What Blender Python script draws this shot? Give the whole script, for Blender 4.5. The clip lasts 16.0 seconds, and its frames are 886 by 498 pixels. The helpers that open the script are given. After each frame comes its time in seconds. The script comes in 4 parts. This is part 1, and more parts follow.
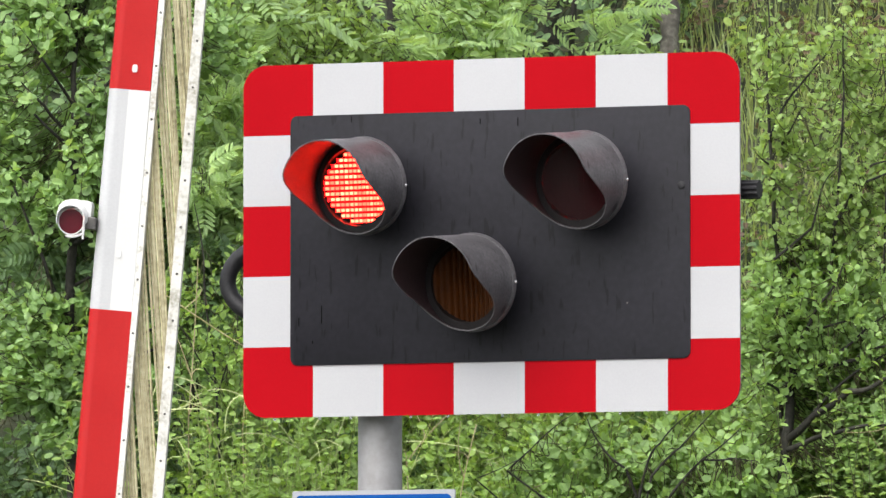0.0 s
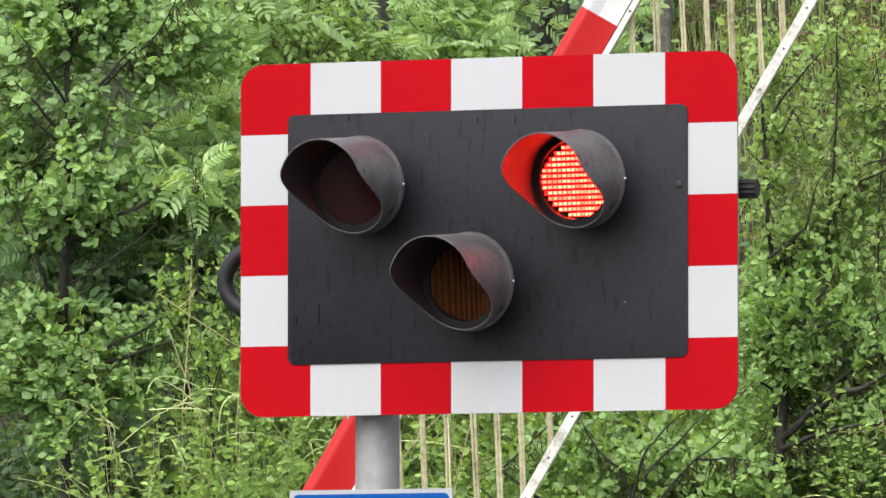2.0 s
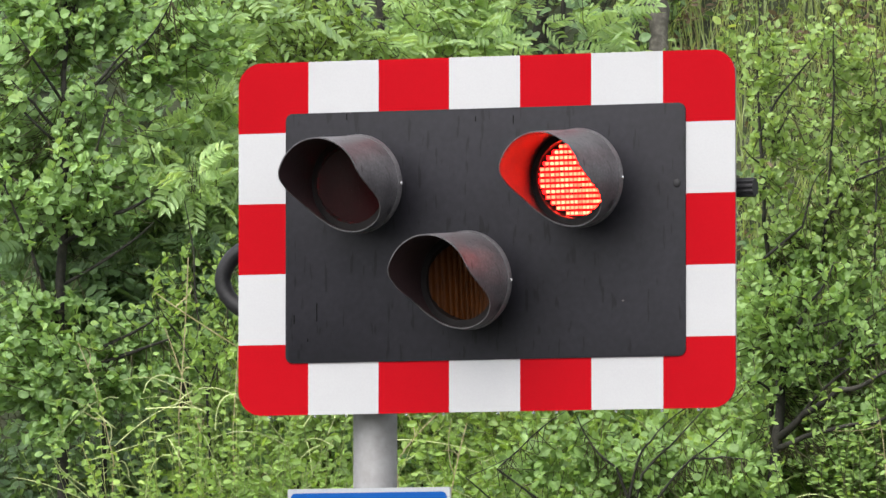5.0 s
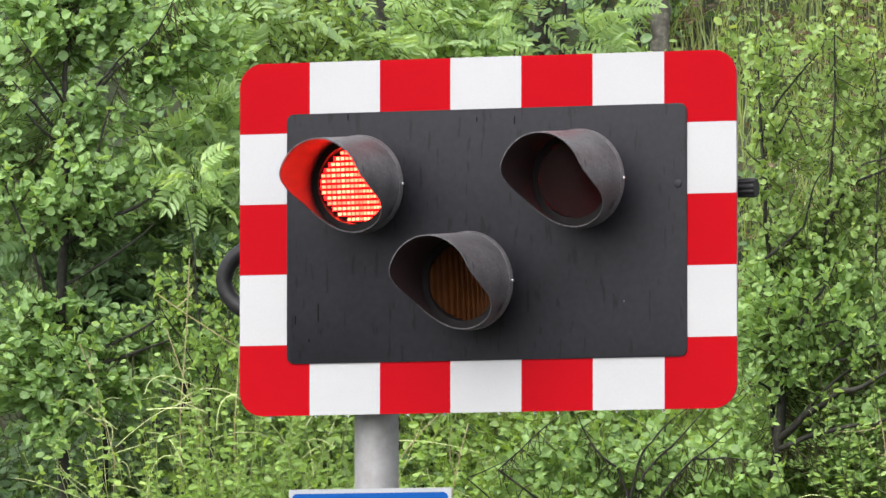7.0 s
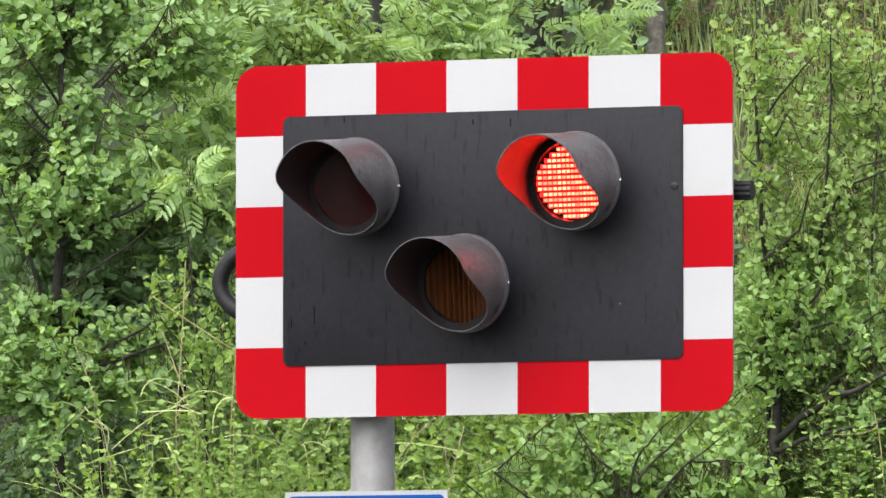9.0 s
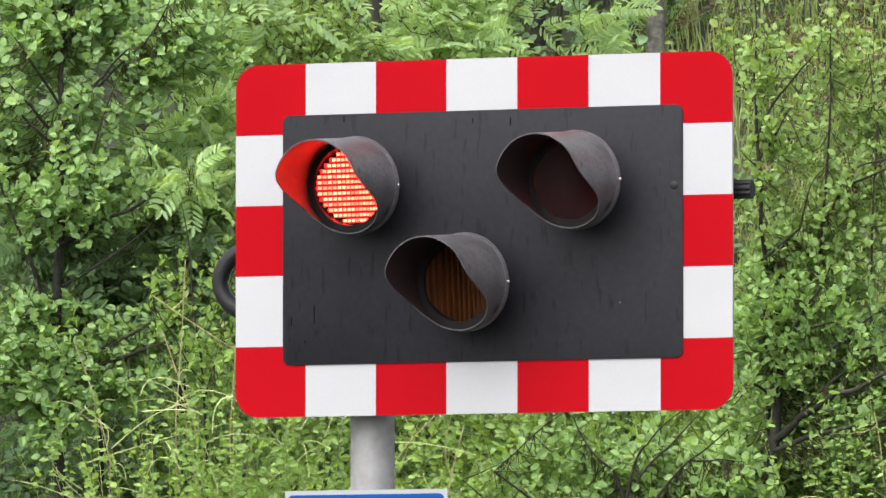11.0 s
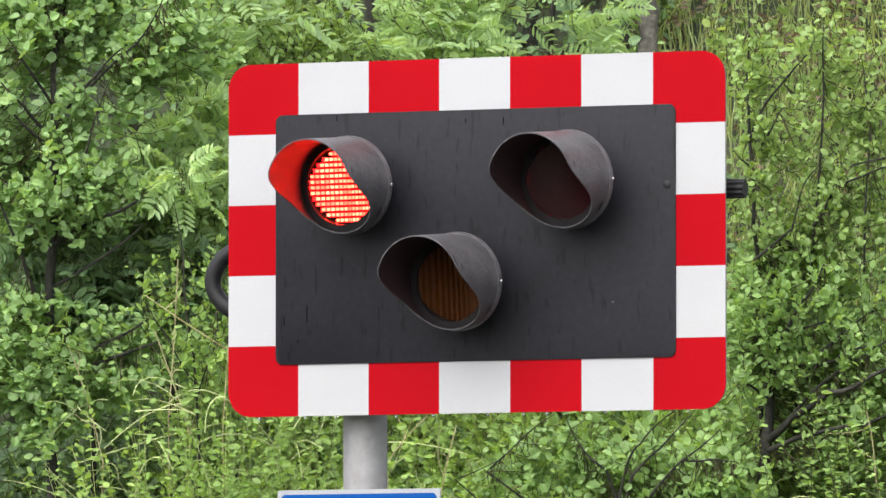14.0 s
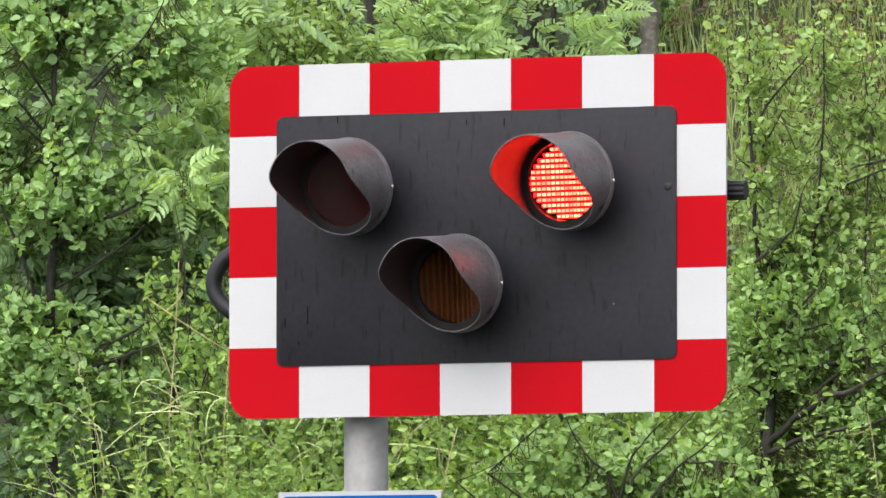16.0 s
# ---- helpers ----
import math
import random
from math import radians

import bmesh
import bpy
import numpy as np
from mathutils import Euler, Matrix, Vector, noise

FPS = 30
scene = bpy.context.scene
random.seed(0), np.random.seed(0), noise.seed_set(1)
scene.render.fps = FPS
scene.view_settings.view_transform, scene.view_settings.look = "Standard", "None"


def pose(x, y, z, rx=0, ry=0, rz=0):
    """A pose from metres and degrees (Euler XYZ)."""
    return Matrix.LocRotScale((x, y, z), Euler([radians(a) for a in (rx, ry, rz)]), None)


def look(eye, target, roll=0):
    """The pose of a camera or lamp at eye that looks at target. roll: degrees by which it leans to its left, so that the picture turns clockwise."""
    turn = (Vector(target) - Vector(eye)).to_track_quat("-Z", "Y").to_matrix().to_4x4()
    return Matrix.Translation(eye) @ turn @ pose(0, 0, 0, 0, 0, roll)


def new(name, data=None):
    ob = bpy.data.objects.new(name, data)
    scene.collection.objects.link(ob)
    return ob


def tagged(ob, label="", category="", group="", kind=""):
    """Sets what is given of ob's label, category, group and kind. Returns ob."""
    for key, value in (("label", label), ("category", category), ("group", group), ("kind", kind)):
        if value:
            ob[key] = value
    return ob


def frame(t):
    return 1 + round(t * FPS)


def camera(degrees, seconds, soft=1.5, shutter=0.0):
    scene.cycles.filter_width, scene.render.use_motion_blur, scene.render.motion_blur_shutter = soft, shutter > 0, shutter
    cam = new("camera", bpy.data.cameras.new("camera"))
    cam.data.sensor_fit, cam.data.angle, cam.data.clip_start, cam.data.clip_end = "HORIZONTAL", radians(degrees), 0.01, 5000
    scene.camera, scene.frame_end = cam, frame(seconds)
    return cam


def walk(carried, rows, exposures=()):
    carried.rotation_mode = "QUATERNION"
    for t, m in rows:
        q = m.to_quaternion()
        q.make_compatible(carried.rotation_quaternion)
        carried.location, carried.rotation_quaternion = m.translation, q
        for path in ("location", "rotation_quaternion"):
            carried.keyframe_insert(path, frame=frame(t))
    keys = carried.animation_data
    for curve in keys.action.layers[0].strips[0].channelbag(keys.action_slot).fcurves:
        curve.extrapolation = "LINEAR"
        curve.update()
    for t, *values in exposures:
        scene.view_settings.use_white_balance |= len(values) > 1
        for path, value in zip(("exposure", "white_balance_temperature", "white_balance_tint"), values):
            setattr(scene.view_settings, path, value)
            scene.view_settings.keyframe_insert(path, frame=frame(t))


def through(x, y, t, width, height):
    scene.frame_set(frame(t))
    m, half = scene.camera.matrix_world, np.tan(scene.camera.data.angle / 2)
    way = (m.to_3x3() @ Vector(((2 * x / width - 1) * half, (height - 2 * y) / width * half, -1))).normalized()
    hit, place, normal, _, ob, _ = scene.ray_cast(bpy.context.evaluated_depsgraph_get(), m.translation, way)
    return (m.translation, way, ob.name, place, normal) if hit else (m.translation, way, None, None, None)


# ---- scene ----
EXPO = 1.38
# ---- camera and its way ----
cam = camera(4.7903, 16.0, 1.48)
EYE_Y = -23.4604
# seconds, x, z, tilt, turn: hand-held telephoto, drifting a little
VIEW = [
    (0, -0.0000, 1.6000, 93.3943, 0.2510),
    (0.5, -0.0107, 1.5996, 93.3884, 0.2207),
    (1, -0.0186, 1.5991, 93.3874, 0.1971),
    (1.5, -0.0243, 1.5987, 93.3975, 0.1919),
    (2, -0.0285, 1.5983, 93.3939, 0.1680),
    (2.5, -0.0316, 1.5978, 93.3814, 0.1601),
    (3, -0.0339, 1.5974, 93.3820, 0.1635),
    (3.5, -0.0355, 1.5969, 93.3829, 0.1558),
    (4, -0.0370, 1.5965, 93.3846, 0.1415),
    (6.5, -0.0380, 1.5943, 93.4036, 0.1317),
    (7, -0.0382, 1.5939, 93.4000, 0.1396),
    (7.5, -0.0384, 1.5934, 93.4003, 0.1334),
    (8, -0.0386, 1.5930, 93.4044, 0.1206),
    (8.5, -0.0388, 1.5926, 93.4124, 0.1146),
    (9, -0.0390, 1.5921, 93.4177, 0.1165),
    (11.5, -0.0400, 1.5899, 93.4142, 0.1114),
    (12, -0.0402, 1.5895, 93.4059, 0.0971),
    (12.5, -0.0404, 1.5891, 93.4064, 0.0920),
    (13, -0.0406, 1.5886, 93.4174, 0.0729),
    (13.5, -0.0408, 1.5882, 93.4185, 0.0687),
    (14, -0.0410, 1.5877, 93.4196, 0.0719),
    (14.5, -0.0410, 1.5873, 93.4160, 0.0719),
    (15, -0.0410, 1.5869, 93.4355, 0.0670),
    (15.5, -0.0410, 1.5864, 93.4297, 0.0672),
    (16, -0.0410, 1.5860, 93.4332, 0.0765),
]
walk(cam, [(t, pose(x, EYE_Y, z, rx, 0, rz)) for t, x, z, rx, rz in VIEW], exposures=[(0.0, EXPO - 0.06), (4.2, EXPO - 0.07), (6.3, EXPO + 0.04), (16.0, EXPO + 0.04)])

# ---- world and sun: a bright overcast day ----
world = bpy.data.worlds.new("overcast_sky")
scene.world = world
world.use_nodes = True
wn, wl = world.node_tree.nodes, world.node_tree.links
sky = wn.new("ShaderNodeTexSky")
sky.sky_type, sky.sun_disc = "NISHITA", False
sky.sun_elevation, sky.sun_rotation = radians(51), radians(214)
sky.air_density, sky.dust_density, sky.ozone_density = 1.0, 3.0, 1.0
veil = wn.new("ShaderNodeHueSaturation")
veil.inputs["Saturation"].default_value = 0.22
wl.new(sky.outputs[0], veil.inputs["Color"])
wl.new(veil.outputs[0], wn["Background"].inputs["Color"])
wn["Background"].inputs["Strength"].default_value = 0.15
sun_data = bpy.data.lights.new("sun", "SUN")
sun_data.energy, sun_data.angle, sun_data.color = 1.0, radians(80), (1.0, 0.97, 0.92)
sun = new("sun", sun_data)
sun.matrix_world = look((-10, -15, 25), (0, 0, 3))


# ---- materials ----
def material(name, colours, rough=0.6, metal=0.0, scale=8.0, fine=120.0, bump=0.15, bump_m=0.002, island=0.0, rough_var=0.1, coat=0.0, spec=0.5, streak=0.0):
    """Two scales of noise between the colours, with relief; island shifts the tone from piece to piece."""
    m = bpy.data.materials.new(name)
    m.use_nodes = True
    n, l = m.node_tree.nodes, m.node_tree.links
    b = n["Principled BSDF"]
    co = n.new("ShaderNodeTexCoord")
    big, small = n.new("ShaderNodeTexNoise"), n.new("ShaderNodeTexNoise")
    for node, s in ((big, scale), (small, fine)):
        node.inputs["Scale"].default_value, node.inputs["Detail"].default_value = s, 4.0
        l.new(co.outputs["Object"], node.inputs["Vector"])
    mix = n.new("ShaderNodeMath")
    mix.operation = "MULTIPLY_ADD"
    mix.inputs[1].default_value = 0.45
    l.new(small.outputs["Fac"], mix.inputs[0])
    half = n.new("ShaderNodeMath")
    half.operation, half.inputs[1].default_value = "MULTIPLY", 0.55
    l.new(big.outputs["Fac"], half.inputs[0])
    l.new(half.outputs[0], mix.inputs[2])
    ramp = n.new("ShaderNodeValToRGB")
    el = ramp.color_ramp.elements
    el[0].position, el[1].position = 0.34, 0.66
    el[0].color, el[1].color = (*colours[0], 1), (*colours[-1], 1)
    if len(colours) == 3:
        el.new(0.5).color = (*colours[1], 1)
    l.new(mix.outputs[0], ramp.inputs[0])
    out = ramp.outputs[0]
    if island:
        geo, hsv, rng = n.new("ShaderNodeNewGeometry"), n.new("ShaderNodeHueSaturation"), n.new("ShaderNodeMapRange")
        l.new(geo.outputs["Random Per Island"], rng.inputs["Value"])
        rng.inputs["To Min"].default_value, rng.inputs["To Max"].default_value = 1 - island, 1 + island
        l.new(rng.outputs[0], hsv.inputs["Value"])
        l.new(out, hsv.inputs["Color"])
        out = hsv.outputs[0]
    if streak:
        # dried drips: short upright marks, darker than the paint
        mp, drip, cut, dark = n.new("ShaderNodeMapping"), n.new("ShaderNodeTexNoise"), n.new("ShaderNodeMapRange"), n.new("ShaderNodeMix")
        mp.inputs["Scale"].default_value = (1.0, 1.0, 0.16)
        l.new(co.outputs["Object"], mp.inputs["Vector"])
        drip.inputs["Scale"].default_value, drip.inputs["Detail"].default_value = 75.0, 2.0
        l.new(mp.outputs[0], drip.inputs["Vector"])
        cut.inputs["From Min"].default_value, cut.inputs["From Max"].default_value = 0.635, 0.68
        cut.inputs["To Max"].default_value = streak
        l.new(drip.outputs["Fac"], cut.inputs["Value"])
        dark.data_type = "RGBA"
        dark.inputs[7].default_value = (0.003, 0.003, 0.003, 1)
        l.new(cut.outputs[0], dark.inputs["Factor"])
        l.new(out, dark.inputs[6])
        out = dark.outputs[2]
    l.new(out, b.inputs["Base Color"])
    rr = n.new("ShaderNodeMapRange")
    rr.inputs["To Min"].default_value, rr.inputs["To Max"].default_value = max(0.03, rough - rough_var), min(1, rough + rough_var)
    l.new(big.outputs["Fac"], rr.inputs["Value"])
    l.new(rr.outputs[0], b.inputs["Roughness"])
    b.inputs["Metallic"].default_value = metal
    b.inputs["Specular IOR Level"].default_value = spec
    b.inputs["Coat Weight"].default_value = coat
    if bump:
        bm_ = n.new("ShaderNodeBump")
        bm_.inputs["Strength"].default_value, bm_.inputs["Distance"].default_value = bump, bump_m
        l.new(small.outputs["Fac"], bm_.inputs["Height"])
        l.new(bm_.outputs[0], b.inputs["Normal"])
    return m


def leaf_material(name, dark, light, yellow, spread=1.0, gloss=0.42, through=0.44):
    """A leaf: each one has its own green, a paler midrib side, some light passes through."""
    m = bpy.data.materials.new(name)
    m.use_nodes = True
    n, l = m.node_tree.nodes, m.node_tree.links
    b = n["Principled BSDF"]
    geo, co = n.new("ShaderNodeNewGeometry"), n.new("ShaderNodeTexCoord")
    ramp = n.new("ShaderNodeValToRGB")
    el = ramp.color_ramp.elements
    el[0].position, el[1].position = 0.0, 1.0
    el[0].color, el[1].color = (*dark, 1), (*yellow, 1)
    el.new(0.35).color = (*[(d + g) / 2 for d, g in zip(dark, light)], 1)
    el.new(0.78).color = (*light, 1)
    patch = n.new("ShaderNodeTexNoise")
    patch.inputs["Scale"].default_value = 2.6
    l.new(co.outputs["Object"], patch.inputs["Vector"])
    add = n.new("ShaderNodeMath")
    add.operation = "MULTIPLY_ADD"
    add.inputs[1].default_value = 0.48 * spread
    l.new(geo.outputs["Random Per Island"], add.inputs[0])
    sc = n.new("ShaderNodeMath")
    sc.operation = "MULTIPLY_ADD"
    sc.inputs[1].default_value = 0.7
    l.new(patch.outputs["Fac"], sc.inputs[0])
    tuft, ts = n.new("ShaderNodeTexNoise"), n.new("ShaderNodeMath")
    tuft.inputs["Scale"].default_value = 12.0
    l.new(co.outputs["Object"], tuft.inputs["Vector"])
    ts.operation = "MULTIPLY_ADD"
    ts.inputs[1].default_value, ts.inputs[2].default_value = 0.55, -0.325
    l.new(tuft.outputs["Fac"], ts.inputs[0])
    l.new(ts.outputs[0], sc.inputs[2])
    l.new(sc.outputs[0], add.inputs[2])
    l.new(add.outputs[0], ramp.inputs[0])
    grain, tone = n.new("ShaderNodeTexNoise"), n.new("ShaderNodeHueSaturation")
    grain.inputs["Scale"].default_value = 90.0
    l.new(co.outputs["Object"], grain.inputs["Vector"])
    rng = n.new("ShaderNodeMapRange")
    rng.inputs["To Min"].default_value, rng.inputs["To Max"].default_value = 0.7, 1.3
    l.new(grain.outputs["Fac"], rng.inputs["Value"])
    l.new(rng.outputs[0], tone.inputs["Value"])
    l.new(ramp.outputs[0], tone.inputs["Color"])
    l.new(tone.outputs[0], b.inputs["Base Color"])
    b.inputs["Roughness"].default_value = gloss
    b.inputs["Specular IOR Level"].default_value = 0.36
    bump = n.new("ShaderNodeBump")
    bump.inputs["Strength"].default_value, bump.inputs["Distance"].default_value = 0.4, 0.003
    l.new(grain.outputs["Fac"], bump.inputs["Height"])
    l.new(bump.outputs[0], b.inputs["Normal"])
    tr, mx = n.new("ShaderNodeBsdfTranslucent"), n.new("ShaderNodeMixShader")
    warm = n.new("ShaderNodeMix")
    warm.data_type, warm.blend_type = "RGBA", "MULTIPLY"
    warm.inputs["Factor"].default_value = 1.0
    warm.inputs[7].default_value = (1.42, 1.34, 0.58, 1)
    l.new(tone.outputs[0], warm.inputs[6])
    l.new(warm.outputs[2], tr.inputs["Color"])
    mx.inputs[0].default_value = through
    l.new(b.outputs[0], mx.inputs[1])
    l.new(tr.outputs[0], mx.inputs[2])
    l.new(mx.outputs[0], n["Material Output"].inputs["Surface"])
    return m


def glow(name, colour, strength, rough=0.3, uneven=0.0):
    """A glowing lamp glass; uneven: by how much the pieces differ in strength."""
    m = material(name, [colour, colour], rough, scale=40, bump=0)
    n, l = m.node_tree.nodes, m.node_tree.links
    b = n["Principled BSDF"]
    b.inputs["Emission Color"].default_value, b.inputs["Emission Strength"].default_value = (*colour, 1), strength
    if uneven:
        geo, span = n.new("ShaderNodeNewGeometry"), n.new("ShaderNodeMapRange")
        span.inputs["To Min"].default_value, span.inputs["To Max"].default_value = strength * (1 - uneven), strength * (1 + uneven)
        l.new(geo.outputs["Random Per Island"], span.inputs["Value"])
        l.new(span.outputs[0], b.inputs["Emission Strength"])
    return m


RED = material("red_reflective_sheet", [(0.295, 0.0010, 0.0050), (0.325, 0.0016, 0.0062)], 0.5, scale=5, fine=300, bump=0.05, rough_var=0.06, spec=0.045)
WHITE = material("white_reflective_sheet", [(0.365, 0.364, 0.377), (0.395, 0.394, 0.407)], 0.45, scale=4, fine=260, bump=0.05, rough_var=0.06, spec=0.08)
BLACK = material("weathered_black_board", [(0.0106, 0.0101, 0.0130), (0.0136, 0.0129, 0.0168), (0.0172, 0.0163, 0.0210)], 0.5, scale=5, fine=70, bump=0.1, spec=0.17, streak=0.6)
HOOD = material("weathered_black_hood", [(0.040, 0.038, 0.041), (0.072, 0.068, 0.073), (0.120, 0.113, 0.121)], 0.42, scale=16, fine=160, bump=0.10, bump_m=0.001, streak=0.75, spec=0.45)
HOOD_IN = material("matt_black_hood_inside", [(0.024, 0.0145, 0.0158), (0.038, 0.0235, 0.0255)], 0.45, scale=30, fine=200, bump=0.25, spec=0.18)
RUBBER = material("black_rubber", [(0.010, 0.010, 0.011), (0.021, 0.020, 0.023)], 0.5, scale=30, fine=200, bump=0.15, spec=0.25)
STEEL = material("galvanised_steel", [(0.215, 0.205, 0.205), (0.265, 0.258, 0.262), (0.315, 0.31, 0.318)], 0.55, 0.2, scale=9, fine=50, bump=0.08)
BLUE = material("blue_sign_sheet", [(0.001, 0.052, 0.235), (0.002, 0.062, 0.265)], 0.4, scale=6, fine=250, bump=0.04, spec=0.1)
ARM_RED = material("red_barrier_sheet", [(0.335, 0.006, 0.007), (0.375, 0.009, 0.009)], 0.36, scale=6, fine=200, bump=0.05, spec=0.22)
ARM_WHITE_GREY = material("grey_white_barrier_face", [(0.38, 0.38, 0.39), (0.43, 0.43, 0.44)], 0.45, scale=6, fine=200, bump=0.05)
ARM_WHITE = material("white_barrier_sheet", [(0.51, 0.506, 0.50), (0.55, 0.546, 0.54)], 0.36, scale=6, fine=200, bump=0.05)
STRIP = material("dirty_white_edge_strip", [(0.30, 0.28, 0.23), (0.54, 0.53, 0.50), (0.60, 0.59, 0.56)], 0.55, scale=22, fine=150, bump=0.15)
ROD = material("weathered_cream_rod", [(0.20, 0.170, 0.090), (0.38, 0.340, 0.205), (0.51, 0.475, 0.32)], 0.6, scale=5, fine=60, bump=0.2, island=0.28)
RAIL = material("weathered_white_rail", [(0.24, 0.23, 0.18), (0.50, 0.485, 0.45), (0.58, 0.57, 0.54)], 0.6, scale=16, fine=90, bump=0.2)
DARK_METAL = material("dark_fixing", [(0.05, 0.05, 0.05), (0.12, 0.11, 0.10)], 0.4, 0.6, scale=40, fine=200)
BRIGHT = material("bright_screw", [(0.7, 0.7, 0.7), (0.85, 0.85, 0.85)], 0.2, 0.9, scale=60, fine=200, bump=0)
HOUSING = material("grey_cabinet_paint", [(0.42, 0.43, 0.44), (0.55, 0.56, 0.57)], 0.5, scale=5, fine=90)
LENS_RED = material("dark_red_lens", [(0.017, 0.0032, 0.0042), (0.022, 0.0038, 0.0048)], 0.35, scale=30, fine=300, bump=0.2, spec=0.10)
ARM_LENS = material("deep_red_lens", [(0.060, 0.002, 0.007), (0.075, 0.003, 0.009)], 0.3, scale=30, fine=300, bump=0.1, spec=0.15)
LENS_AMBER = material("amber_lens", [(0.034, 0.0095, 0.0016), (0.064, 0.018, 0.0024)], 0.35, scale=30, fine=150, bump=0.05, spec=0.12)
GREY_FRAME = material("grey_sign_rim", [(0.25, 0.26, 0.275), (0.32, 0.33, 0.345)], 0.5, scale=6, fine=200, bump=0.05)
BEZEL = material("black_lamp_bezel", [(0.013, 0.0115, 0.0120), (0.021, 0.0185, 0.0195)], 0.5, scale=30, fine=200, bump=0.1, spec=0.10)
TAR = material("dried_tar", [(0.002, 0.002, 0.002), (0.004, 0.004, 0.004)], 0.6, scale=30, fine=200, bump=0, spec=0.05)
LED_BASE = glow("red_lamp_glow", (1.0, 0.0016, 0.0018), 8.0)
LED = glow("hot_red_lamp_bead", (1.0, 0.034, 0.016), 11.0, uneven=0.6)
WATER = material("water", [(0.8, 0.85, 0.85), (0.85, 0.9, 0.9)], 0.03, scale=10, bump=0, rough_var=0)
WATER.node_tree.nodes["Principled BSDF"].inputs["Transmission Weight"].default_value = 0.85
BARK = material("dark_wet_bark", [(0.010, 0.010, 0.008), (0.022, 0.021, 0.017), (0.044, 0.042, 0.034)], 0.8, scale=14, fine=70, bump=0.6, bump_m=0.006, spec=0.2)
TWIG = material("brown_twig", [(0.045, 0.042, 0.022), (0.095, 0.092, 0.045)], 0.7, scale=12, fine=70, spec=0.2)
PALE_BARK = material("lichen_grey_bark", [(0.025, 0.022, 0.018), (0.07, 0.064, 0.052), (0.17, 0.16, 0.135)], 0.85, scale=9, fine=50, bump=0.6, bump_m=0.008)
STALK = material("dry_straw_stalk", [(0.30, 0.24, 0.12), (0.48, 0.42, 0.24)], 0.7, scale=10, fine=60, island=0.3)
SOIL = material("bank_soil_and_moss", [(0.015, 0.016, 0.009), (0.030, 0.042, 0.016), (0.058, 0.056, 0.032)], 0.9, scale=1.3, fine=12, bump=0.8, bump_m=0.04)
ASPHALT = material("asphalt", [(0.035, 0.035, 0.036), (0.055, 0.055, 0.055), (0.075, 0.075, 0.074)], 0.85, scale=2.0, fine=90, bump=0.5, bump_m=0.006)
ALDER = leaf_material("alder_leaf", (0.107, 0.175, 0.080), (0.295, 0.451, 0.180), (0.466, 0.620, 0.212))
ALDER_SUN = leaf_material("young_alder_leaf", (0.107, 0.170, 0.057), (0.310, 0.445, 0.149), (0.456, 0.562, 0.184))
ROWAN = leaf_material("rowan_leaf", (0.149, 0.228, 0.114), (0.370, 0.519, 0.234), (0.589, 0.721, 0.292))
ALDER_MID = leaf_material("full_alder_leaf", (0.102, 0.170, 0.063), (0.279, 0.429, 0.147), (0.417, 0.567, 0.180))
BRAMBLE = leaf_material("undergrowth_leaf", (0.112, 0.178, 0.052), (0.305, 0.456, 0.129), (0.449, 0.594, 0.184))
GRASS = leaf_material("bank_grass", (0.118, 0.159, 0.090), (0.375, 0.451, 0.206), (0.707, 0.668, 0.413), gloss=0.5)
# darkened greens: the shade among the inner leaves is put into this colour
SHADE_LEAF = leaf_material("shade_darkened_leaf", (0.063, 0.110, 0.058), (0.184, 0.293, 0.139), (0.309, 0.415, 0.183))
WITHERED = leaf_material("withered_bracken", (0.075, 0.055, 0.035), (0.182, 0.133, 0.090), (0.279, 0.212, 0.144), gloss=0.7, through=0.2)

# ---- helpers for meshes ----
def link_mesh(name, bm, mat):
    me = bpy.data.meshes.new(name)
    bmesh.ops.recalc_face_normals(bm, faces=bm.faces)
    bm.to_mesh(me)
    bm.free()
    for m in mat if isinstance(mat, (list, tuple)) else (mat,):
        me.materials.append(m)
    return new(name, me)


def part(name, bm, mat, parent, label="", m=None):
    """One mesh object under a thing or under a part."""
    ob = link_mesh(name, bm, mat)
    ob.parent = parent
    if m is not None:
        ob.matrix_basis = m
    return tagged(ob, label)


def holder(name, m, label, category, group="", kind=""):
    ob = new(name)
    ob.empty_display_size = 0.1
    ob.matrix_basis = m
    return tagged(ob, label, category, group, kind)


def smooth(bm, angle=40):
    bmesh.ops.recalc_face_normals(bm, faces=bm.faces)
    for f in bm.faces:
        f.smooth = True
    for e in bm.edges:
        if len(e.link_faces) == 2 and e.calc_face_angle(0) > radians(angle):
            e.smooth = False
    return bm


def prism(poly, y0, y1, bm=None, bevel=0.0):
    """A plate: an outline in x and z, from depth y0 (front) to y1."""
    own = bm is None
    bm = bm or bmesh.new()
    a = [bm.verts.new((x, y0, z)) for x, z in poly]
    b = [bm.verts.new((x, y1, z)) for x, z in poly]
    front = bm.faces.new(a)
    bm.faces.new(b[::-1])
    for i in range(len(a)):
        bm.faces.new((a[i - 1], a[i], b[i], b[i - 1]))
    if own and bevel:
        bmesh.ops.bevel(bm, geom=list(front.edges), offset=bevel, segments=2, affect="EDGES", profile=0.6)
    return bm


